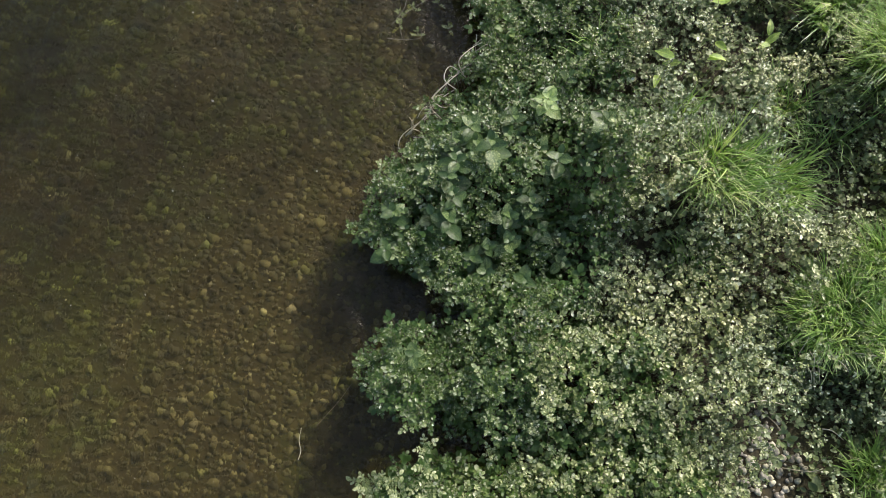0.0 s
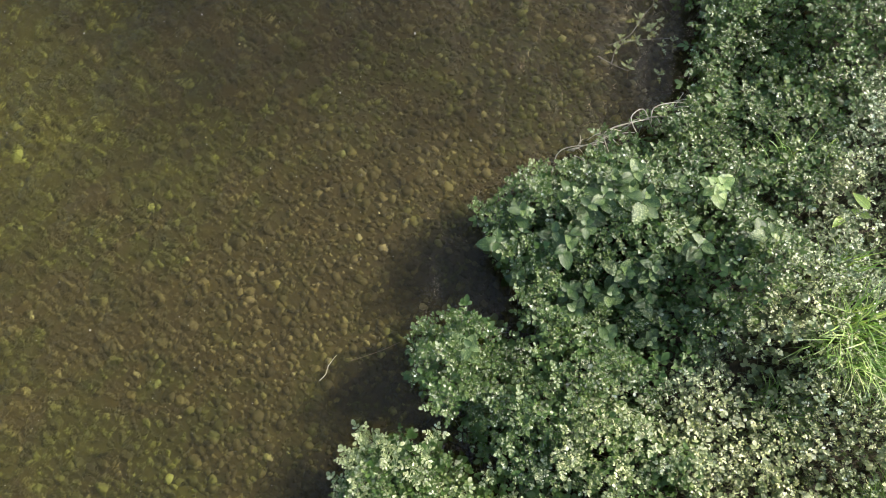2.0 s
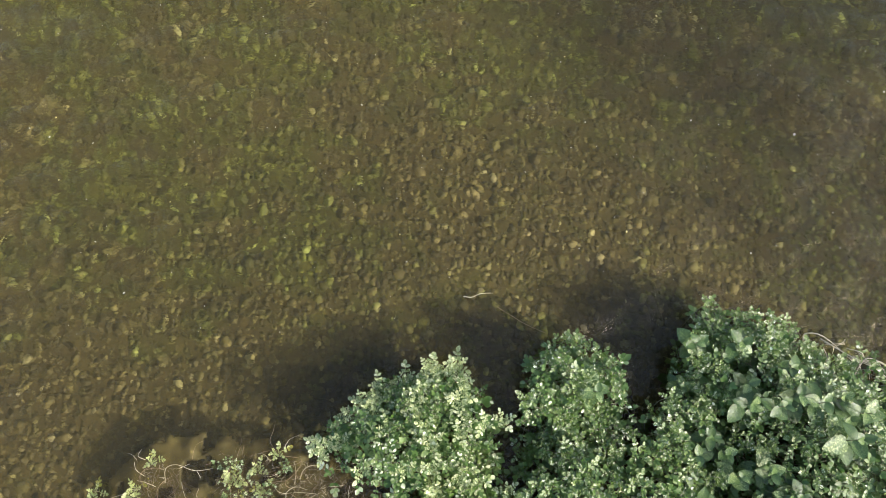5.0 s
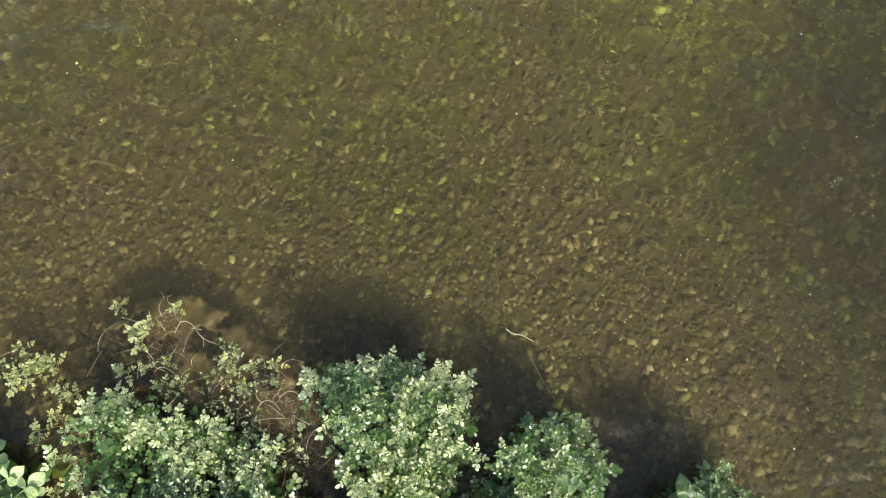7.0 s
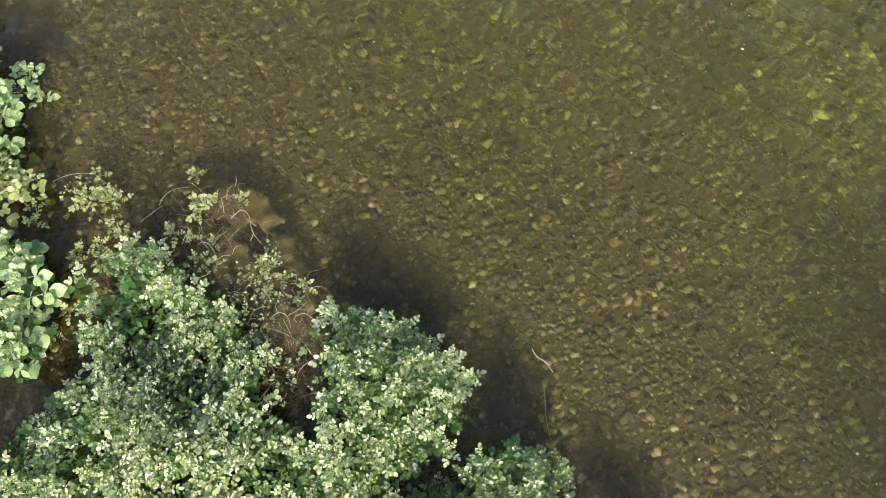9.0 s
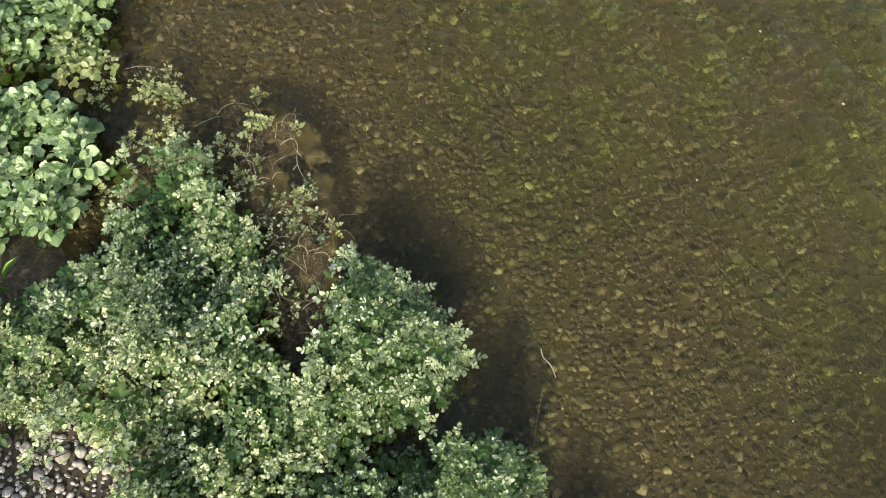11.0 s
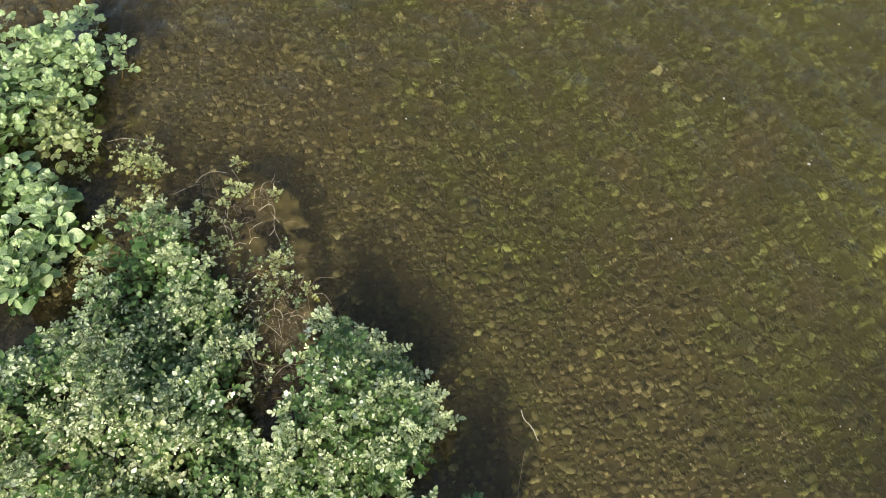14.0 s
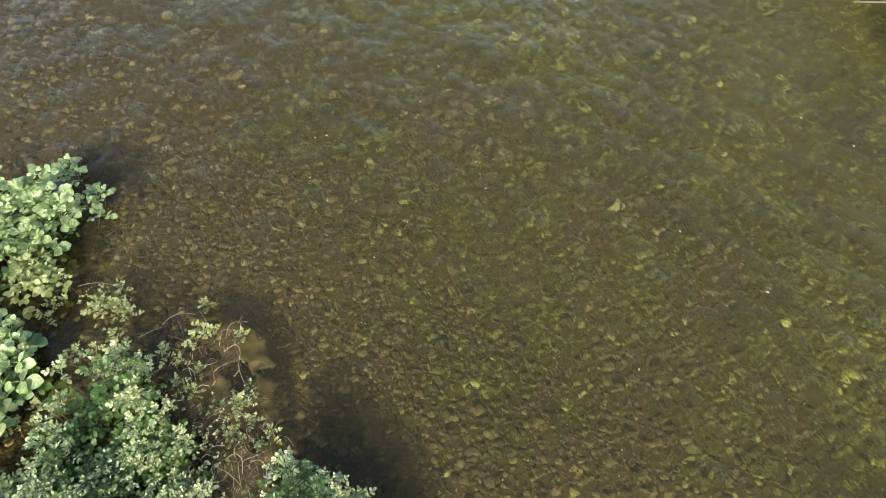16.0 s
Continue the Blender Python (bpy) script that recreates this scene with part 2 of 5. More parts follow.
def water_material():
    """Slightly silty stream water: it bends and softens what lies below and mirrors the sky on its ripples."""
    m, nodes, links, bsdf = material("stream_water")
    nodes.remove(bsdf)
    below = nodes.new("ShaderNodeBsdfRefraction")
    below.inputs["Color"].default_value = (0.81, 0.745, 0.425, 1)
    below.inputs["Roughness"].default_value, below.inputs["IOR"].default_value = 0.165, 1.33
    silt = nodes.new("ShaderNodeBsdfDiffuse")
    silt.inputs["Color"].default_value = (0.09, 0.079, 0.039, 1)
    gloss = nodes.new("ShaderNodeBsdfGlossy")
    gloss.inputs["Roughness"].default_value = 0.05
    fres = nodes.new("ShaderNodeFresnel")
    fres.inputs["IOR"].default_value = 1.33
    small = noise_tex(nodes, links, 11, 4, (1.0, 1.5, 1.0, radians(15)))
    wide = noise_tex(nodes, links, 3.2, 2, (1.0, 1.7, 1.0, radians(15)))
    add = nodes.new("ShaderNodeMath")
    add.operation = "MULTIPLY_ADD"
    add.inputs[1].default_value = 0.28
    links.new(small.outputs[0], add.inputs[0])
    links.new(wide.outputs[0], add.inputs[2])
    b = nodes.new("ShaderNodeBump")
    b.inputs["Strength"].default_value, b.inputs["Distance"].default_value = 0.55, 0.1
    links.new(add.outputs[0], b.inputs["Height"])
    for n in (gloss, fres, below):
        links.new(b.outputs[0], n.inputs["Normal"])
    murky = nodes.new("ShaderNodeMixShader")
    murky.inputs[0].default_value = 0.15
    links.new(below.outputs[0], murky.inputs[1])
    links.new(silt.outputs[0], murky.inputs[2])
    both = nodes.new("ShaderNodeMixShader")
    links.new(fres.outputs[0], both.inputs[0])
    links.new(murky.outputs[0], both.inputs[1])
    links.new(gloss.outputs[0], both.inputs[2])
    links.new(both.outputs[0], nodes["Material Output"].inputs["Surface"])
    return m


WATER = water_material()

# ---- building helpers ----
rng = np.random.default_rng(7)


def mesh_object(name, verts, faces, mat, parent=None, label="", smooth=True):
    """faces: an index array, or a list of such arrays (triangles and quads)."""
    me = bpy.data.meshes.new(name)
    blocks = [np.asarray(f) for f in (faces if isinstance(faces, list) else [faces]) if len(f)]
    loops = np.concatenate([b.ravel() for b in blocks]).astype(np.int32)
    counts = np.concatenate([np.full(len(b), b.shape[1]) for b in blocks])
    me.vertices.add(len(verts))
    me.vertices.foreach_set("co", np.asarray(verts, np.float32).ravel())
    me.loops.add(len(loops))
    me.loops.foreach_set("vertex_index", loops)
    me.polygons.add(len(counts))
    me.polygons.foreach_set("loop_start", np.concatenate([[0], np.cumsum(counts)[:-1]]).astype(np.int32))
    me.polygons.foreach_set("use_smooth", np.full(len(counts), smooth))
    me.update(calc_edges=True)
    me.validate()
    me.materials.append(mat)
    ob = new(name, me)
    ob.parent = parent
    if label:
        ob["label"] = label
    return ob


def thing(name, at, label, category, group="", kind=""):
    e = new(name)
    e.location = at
    e.empty_display_size = 0.05
    return tagged(e, label, category, group, kind)


def smoothstep(a, b, v):
    t = np.clip((v - a) / (b - a), 0, 1)
    return t * t * (3 - 2 * t)


def value_noise(x, y, scale, seed=0):
    """Smooth noise from -1 to 1 over the plan."""
    x, y = np.asarray(x, float) / scale, np.asarray(y, float) / scale
    i, j = np.floor(x), np.floor(y)
    u, v = x - i, y - j
    u, v = u * u * (3 - 2 * u), v * v * (3 - 2 * v)

    def h(a, b):
        s = np.sin(a * 127.1 + b * 311.7 + seed * 74.7) * 43758.5453
        return (s - np.floor(s)) * 2 - 1

    return (h(i, j) * (1 - u) + h(i + 1, j) * u) * (1 - v) + (h(i, j + 1) * (1 - u) + h(i + 1, j + 1) * u) * v


def inside(poly, x, y):
    """Which points of the plan lie in the polygon."""
    x, y = np.asarray(x), np.asarray(y)
    hit = np.zeros(x.shape, bool)
    for (x0, y0), (x1, y1) in zip(poly, poly[1:] + poly[:1]):
        cross = (y0 > y) != (y1 > y)
        hit ^= cross & (x < (x1 - x0) * (y - y0) / ((y1 - y0) or 1e-9) + x0)
    return hit


def edge_distance(poly, x, y):
    """How far points of the plan lie from the polygon's outline."""
    x, y = np.asarray(x, float), np.asarray(y, float)
    best = np.full(x.shape, 1e9)
    for (x0, y0), (x1, y1) in zip(poly, poly[1:] + poly[:1]):
        dx, dy = x1 - x0, y1 - y0
        k = np.clip(((x - x0) * dx + (y - y0) * dy) / (dx * dx + dy * dy + 1e-12), 0, 1)
        best = np.minimum(best, np.hypot(x - x0 - k * dx, y - y0 - k * dy))
    return best


# ---- plan of the bank: outlines of the plant cover, in metres ----
LOBE_A = [(2.75, -0.3), (2.34, -0.2), (2.19, -0.2), (2.05, -0.25), (1.97, -0.36), (1.8, -0.42), (1.7, -0.5), (1.58, -0.54), (1.5, -0.48), (1.385, -0.427), (1.166, -0.276), (1.028, -0.206), (0.862, -0.151),
          (0.75, -0.14), (0.7, -0.235), (0.636, -0.3), (0.64, -0.372), (0.574, -0.436), (0.52, -0.56), (0.5, -0.9), (0.9, -1.05), (2.6, -1.0)]
LOBE_B = [(0.52, -0.56), (0.505, -0.43), (0.5, -0.32), (0.465, -0.23), (0.37, -0.195), (0.288, -0.185), (0.16, -0.245), (0.112, -0.35), (0.13, -0.45), (0.1, -0.54), (0.1, -0.72), (0.5, -0.75)]
LOBE_C = [(0.06, -0.57), (0.089, -0.457), (0.084, -0.353), (0.019, -0.29), (-0.06, -0.225), (-0.1, -0.217), (-0.2, -0.238), (-0.345, -0.295), (-0.47, -0.365), (-0.54, -0.448), (-0.45, -0.51),
          (-0.36, -0.57), (-0.26, -0.64), (-0.22, -0.75), (0.06, -0.75)]
LOBE_D = [(0.5, -0.72), (-0.24, -0.74), (-0.266, -0.707), (-0.346, -0.75), (-0.446, -0.747), (-0.52, -0.675), (-0.67, -0.69), (-0.832, -0.69), (-0.948, -0.729), (-1.06, -0.704),
          (-1.1, -0.745), (-1.13, -0.8), (-1.14, -0.9), (-1.062, -0.954), (-1.084, -1.075), (-0.95, -1.104), (-0.872, -1.159), (-0.849, -1.276), (-0.846, -1.382), (-0.827, -1.545),
          (-0.86, -1.65), (-0.5, -1.6), (0.1, -1.3), (0.5, -1.1)]
INLAND = [(2.45, -0.98), (0.9, -1.03), (0.5, -0.88), (0.45, -1.1), (0.1, -1.28), (-0.5, -1.58), (-0.9, -1.62), (-1.3, -1.9), (-1.1, -2.45), (-0.4, -2.3), (0.3, -2.5), (1.1, -2.4), (1.7, -2.55), (2.3, -2.4), (2.5, -1.9), (2.3, -1.5)]
BROAD = [(-2.001, -1.488), (-2.113, -1.353), (-2.087, -1.227), (-2.048, -1.145), (-2.057, -1.056), (-2.069, -1.009), (-2.04, -0.947), (-1.928, -0.888), (-1.825, -0.901), (-1.848, -0.997),
         (-1.741, -1.002), (-1.716, -1.066), (-1.669, -1.135), (-1.664, -1.218), (-1.717, -1.509)]
BROAD_TWO = [(-1.703, -1.445), (-1.487, -1.297), (-1.476, -1.177), (-1.39, -1.14), (-1.309, -1.093), (-1.204, -1.126), (-1.15, -1.173), (-1.191, -1.271), (-1.277, -1.315), (-1.32, -1.423),
             (-1.394, -1.522)]
BROAD_THREE = [(-1.325, -1.506), (-1.304, -1.375), (-1.247, -1.298), (-1.137, -1.29), (-1.091, -1.264), (-0.986, -1.281), (-0.989, -1.354), (-1.046, -1.547)]
SPUR = [(-1.747, -1.14), (-1.724, -1.027), (-1.584, -0.935), (-1.517, -0.964), (-1.466, -1.019), (-1.524, -1.081), (-1.626, -1.116)]
FLOAT = [(-1.44, -0.918), (-1.475, -0.884), (-1.474, -0.82), (-1.391, -0.742), (-1.334, -0.766), (-1.344, -0.821), (-1.369, -0.889)]
SUNLIT_MAT = [(-0.91, -1.57), (-0.65, -1.21), (-0.48, -1.03), (-0.22, -0.96), (-0.0, -1.02), (-0.35, -1.71)]
ROOTS = [(-0.48, -0.53), (-0.62, -0.48), (-0.8, -0.445), (-0.98, -0.43), (-1.1, -0.46), (-1.13, -0.52), (-1.08, -0.66), (-0.9, -0.76), (-0.4, -0.75), (-0.3, -0.68)]
RUNNERS = [(-0.5, -0.5), (-0.63, -0.45), (-0.82, -0.42), (-1.0, -0.42), (-1.22, -0.53), (-1.15, -0.68), (-0.9, -0.76), (-0.4, -0.75), (-0.3, -0.68)]
BARE = [(-0.42, -1.62), (-0.39, -1.44), (-0.32, -1.33), (-0.2, -1.265), (-0.08, -1.3), (0.0, -1.44), (0.16, -1.46), (0.27, -1.5), (0.27, -1.58), (0.12, -1.64), (-0.1, -1.62), (-0.25, -1.76)]
LOW_BANK = [(0.95, -1.1), (0.5, -1.05), (0.1, -1.3), (-0.3, -1.6), (-0.4, -2.1), (0.4, -2.2), (0.75, -1.7), (0.95, -1.4)]
MINT_GROUND = [(0.68, -0.27), (0.95, -0.25), (1.22, -0.4), (1.25, -0.95), (0.75, -1.0), (0.6, -0.8), (0.62, -0.5)]


def ground_height(x, y):
    """The bed under the water and the soil of both banks."""
    x, y = np.asarray(x, float), np.asarray(y, float)
    shore = -0.95 - 0.35 * smoothstep(0.2, -1.2, x) - 0.5 * smoothstep(-1.2, -2.4, x) + 0.2 * smoothstep(0.2, 1.0, x)
    off = y - shore
    bed = -0.105 - 0.125 * smoothstep(0.5, 2.4, off) - 0.02 * value_noise(x, y, 0.6, 3) * smoothstep(0.2, 1.0, off)
    land = 0.05 + 0.05 * np.clip(-off, 0, 2.5) + 0.02 * value_noise(x, y, 0.35, 5) + 1.2 * smoothstep(3, 14, -off)
    far = smoothstep(3.35, 3.9, y + 0.05 * x + 0.15 * value_noise(x, y, 0.7, 8))
    h = land + (bed - land) * smoothstep(-0.22, 0.2, off)
    return h * (1 - far) + (0.25 + 0.9 * smoothstep(4, 12, y)) * far


# dips (-) and swells (+) of the plant cover: place, radius, height
HOLLOWS = [(2.15, -0.85, 0.22, 0.1), (0.13, -0.5, 0.09, -0.07), (0.8, -1.11, 0.09, -0.06), (-0.6, -1.22, 0.07, -0.09), (-0.18, -0.97, 0.09, -0.07), (-0.07, -0.57, 0.06, -0.05), (1.32, -1.0, 0.1, -0.09), (1.34, -1.31, 0.09, -0.08), (0.15, -1.07, 0.09, -0.09), (0.17, -0.93, 0.08, -0.08), (0.43, -1.2, 0.08, -0.05), (0.25, -1.68, 0.12, -0.03),
           (-0.02, -0.34, 0.13, 0.05), (-0.25, -0.38, 0.15, 0.035), (0.9, -0.37, 0.14, 0.055), (-0.155, -0.6, 0.055, -0.13), (0.85, -0.88, 0.13, -0.05), (-0.28, -0.72, 0.09, -0.1), (-0.62, -0.9, 0.07, -0.06), (-0.85, -0.95, 0.06, -0.06), (0.1, -0.56, 0.13, -0.09), (0.42, -0.56, 0.1, -0.06), (-0.34, -0.87, 0.08, -0.06), (0.34, -0.34, 0.18, 0.045), (0.70, -0.78, 0.2, -0.055), (1.06, -1.02, 0.16, 0.15), (1.13, -1.8, 0.19, -0.17), (1.43, -1.95, 0.15, 0.09), (0.78, -0.45, 0.14, -0.05), (1.42, -1.25, 0.14, -0.08),
           (0.02, -0.88, 0.15, -0.07), (1.8, -0.75, 0.2, -0.05), (-0.2, -1.0, 0.12, -0.05), (0.3, -1.35, 0.12, -0.02), (1.65, -1.57, 0.15, -0.12), (-0.14, -1.2, 0.09, -0.08), (-0.98, -1.02, 0.13, 0.09), (-1.0, -0.84, 0.09, 0.06), (0.38, -1.72, 0.22, -0.09), (0.12, -1.78, 0.14, -0.08)]


def hollow_depth(x, y):
    return sum(d * np.exp(-((x - a) ** 2 + (y - b) ** 2) / r**2) for a, b, r, d in HOLLOWS)


def cover_height(x, y):
    """How high the leaves stand over the water."""
    hollow = hollow_depth(x, y)
    mat = smoothstep(-0.3, -0.7, x)
    uneven = 0.06 * value_noise(x, y, 0.16, 1) + 0.05 * value_noise(x, y, 0.34, 2) + 0.055 * value_noise(x, y, 0.085, 4)
    return (hollow * (1 - 0.5 * mat) + 0.155 + 0.08 * smoothstep(-0.3, -0.9, y) * (1 - 0.75 * mat) - 0.04 * smoothstep(-0.2, -0.9, x) + uneven * (1 - 0.45 * mat) + (0.055 * value_noise(x, y, 0.21, 21) + 0.04 * value_noise(x, y, 0.11, 22)) * smoothstep(-0.85, -1.15, y) + np.maximum(ground_height(x, y), 0) * 0.6)


# ---- ground, bed and water ----
def build_ground():
    near_x, near_y = np.linspace(-5, 3.5, 150), np.linspace(-3.4, 5.2, 150)
    out = np.array([8, 14, 30, 80, 250, 900.0])
    xs = np.concatenate([-5 - out[::-1], near_x, 3.5 + out])
    ys = np.concatenate([-3.4 - out[::-1], near_y, 5.2 + out])
    gx, gy = np.meshgrid(xs, ys)
    v = np.stack([gx.ravel(), gy.ravel(), ground_height(gx, gy).ravel()], -1)
    n, w = len(ys), len(xs)
    i = (np.arange(n - 1)[:, None] * w + np.arange(w - 1)).ravel()
    ob = mesh_object("ground", v, np.stack([i, i + 1, i + w + 1, i + w], -1), SOIL)
    return tagged(ob, "silty brown stream bed rising to a soil bank", "ground", kind="structure")


ground = build_ground()


def build_water():
    xs, ys = np.linspace(-60, 60, 61), np.linspace(-2.9, 5.2, 30)
    gx, gy = np.meshgrid(xs, ys)
    v = np.stack([gx.ravel(), gy.ravel(), np.zeros(gx.size)], -1)
    w = len(xs)
    i = (np.arange(len(ys) - 1)[:, None] * w + np.arange(w - 1)).ravel()
    ob = mesh_object("water", v, np.stack([i, i + 1, i + w + 1, i + w], -1), WATER)
    ob.visible_shadow = False
    return tagged(ob, "clear shallow brown-green stream water, gently rippled", "water", kind="structure")


water = build_water()


# ---- stones ----
def stone_shape():
    bm = bmesh.new()
    bmesh.ops.create_icosphere(bm, subdivisions=1, radius=0.5)
    v = np.array([p.co for p in bm.verts])
    f = np.array([[p.index for p in q.verts] for q in bm.faces])
    bm.free()
    return v, f


STONE_V, STONE_F = stone_shape()


def scatter_stones(name, x, y, z, size, mat, parent=None, flat=0.42, label=""):
    """Rounded stones, each turned and stretched on its own, in one mesh."""
    n = len(x)
    a, e = rng.uniform(0, 2 * np.pi, n), rng.uniform(0.65, 1.0, n)
    loc = STONE_V[None] * (1 + rng.uniform(-0.16, 0.16, (n, len(STONE_V), 1)))
    px, py, pz = loc[..., 0] * size[:, None], loc[..., 1] * (size * e)[:, None], loc[..., 2] * (size * rng.uniform(flat - 0.15, flat + 0.15, n))[:, None]
    tilt = rng.normal(0, 0.25, n)[:, None]
    px, pz = px * np.cos(tilt) - pz * np.sin(tilt), px * np.sin(tilt) + pz * np.cos(tilt)
    c, s = np.cos(a)[:, None], np.sin(a)[:, None]
    v = np.stack([px * c - py * s + x[:, None], px * s + py * c + y[:, None], pz + z[:, None]], -1).reshape(-1, 3)
    f = (STONE_F[None] + (np.arange(n) * len(STONE_V))[:, None, None]).reshape(-1, 3)
    return mesh_object(name, v, f, mat, parent, label)


def jitter_grid(x0, x1, y0, y1, step, wobble=0.5):
    gx, gy = np.meshgrid(np.arange(x0, x1, step), np.arange(y0, y1, step))
    gx, gy = gx.ravel(), gy.ravel()
    return gx + rng.uniform(-wobble, wobble, gx.size) * step, gy + rng.uniform(-wobble, wobble, gy.size) * step


SINGLE_PEBBLES = []


def build_bed_pebbles():
    x, y = jitter_grid(-2.3, 2.3, -1.4, 1.9, 0.0205)
    z = ground_height(x, y)
    keep = (z < -0.02)
    x, y, z = x[keep], y[keep], z[keep]
    size = np.clip(rng.lognormal(math.log(0.0205), 0.42, len(x)), 0.009, 0.052)
    single = (np.abs(x) < 0.45) & (y > 0.02) & (y < 0.145)
    for a, b, c, d in zip(x[single], y[single], z[single], size[single]):
        SINGLE_PEBBLES.append((float(a), float(b), float(c), float(d)))
    x, y, z, size = x[~single], y[~single], z[~single], size[~single]
    ob = scatter_stones("bed_pebbles", x, y, z + size * 0.04, size, PEBBLE, ground, 0.24, label="small rounded olive-brown pebbles")
    tagged(ob, kind="stuff")
    x, y = jitter_grid(-6, 6, -1.9, 3.7, 0.036)
    z = ground_height(x, y)
    keep = (z < -0.02) & ~((x > -2.3) & (x < 2.3) & (y < 1.9))
    x, y, z = x[keep], y[keep], z[keep]
    size = np.clip(rng.lognormal(math.log(0.027), 0.4, len(x)), 0.012, 0.06)
    ob = scatter_stones("far_bed_pebbles", x, y, z + size * 0.1, size, PEBBLE, ground, label="rounded olive-brown pebbles")
    tagged(ob, kind="stuff")


build_bed_pebbles()

# ---- leaves ----
LEAF_V = np.array([(0, 0, 0), (-0.46, 0.36, 0.07), (0, 0.34, 0), (0.46, 0.36, 0.07), (-0.42, 0.72, 0.05), (0, 0.7, -0.03), (0.42, 0.72, 0.05), (0, 1, -0.07)], float)
LEAF_T = np.array([(0, 2, 1), (0, 3, 2), (4, 5, 7), (5, 6, 7)])
LEAF_Q = np.array([(1, 2, 5, 4), (2, 3, 6, 5)])


def fine_leaf(widths):
    """A smooth leaf of unit length: rib and two margins, row by row."""
    n = len(widths) + 1
    v = [(0, 0, 0)]
    for k, w in enumerate(widths):
        t = (k + 1) / n
        z = -0.1 * t * t
        v += [(-w, t - 0.03, z + 0.16 * w), (0, t, z), (w, t - 0.03, z + 0.16 * w)]
    v.append((0, 1, -0.12))
    last = len(v) - 1
    tri = [(0, 2, 1), (0, 3, 2), (last - 3, last - 2, last), (last - 2, last - 1, last)]
    quad = [q for k in range(len(widths) - 1) for q in ((3 * k + 1, 3 * k + 2, 3 * k + 5, 3 * k + 4), (3 * k + 2, 3 * k + 3, 3 * k + 6, 3 * k + 5))]
    return np.array(v), np.array(tri), np.array(quad)


PLAIN = (LEAF_V, LEAF_T, LEAF_Q)


def leaf_arrays(at, turn, rise, length, width, roll=None, form=PLAIN):
    """Leaves from their base: compass turn, rise over the level, length and width."""
    ct, st, ce, se = np.cos(turn), np.sin(turn), np.cos(rise), np.sin(rise)
    f = np.stack([ct * ce, st * ce, se], -1)
    u = np.stack([-ct * se, -st * se, ce], -1)
    r = np.cross(f, u)
    if roll is not None:
        c, s = np.cos(roll)[:, None], np.sin(roll)[:, None]
        r, u = r * c + u * s, u * c - r * s
    t = form[0][None]
    return at[:, None] + r[:, None] * t[..., :1] * width[:, None, None] + f[:, None] * t[..., 1:2] * length[:, None, None] + u[:, None] * t[..., 2:] * length[:, None, None]


def leaves(name, v, mat, parent=None, label="", form=PLAIN):
    k = np.arange(len(v)) * len(form[0])
    tri = (form[1][None] + k[:, None, None]).reshape(-1, 3)
    quad = (form[2][None] + k[:, None, None]).reshape(-1, 4)
    return mesh_object(name, v.reshape(-1, 3), [tri, quad], mat, parent, label)


def stems(name, a, b, radius, mat, parent=None, label=""):
    """Thin three-sided stalks from the points a to the points b."""
    n = len(a)
    ang = np.arange(3) * 2 * np.pi / 3
    ring = np.stack([np.cos(ang), np.sin(ang), np.zeros(3)], -1) * radius
    v = np.concatenate([a[:, None] + ring, b[:, None] + ring * 0.6], 1).reshape(-1, 3)
    q = np.array([(0, 1, 4, 3), (1, 2, 5, 4), (2, 0, 3, 5)])
    return mesh_object(name, v, (q[None] + (np.arange(n) * 6)[:, None, None]).reshape(-1, 4), mat, parent, label)


LEAFLET = fine_leaf([0.25, 0.42, 0.5, 0.48, 0.34])


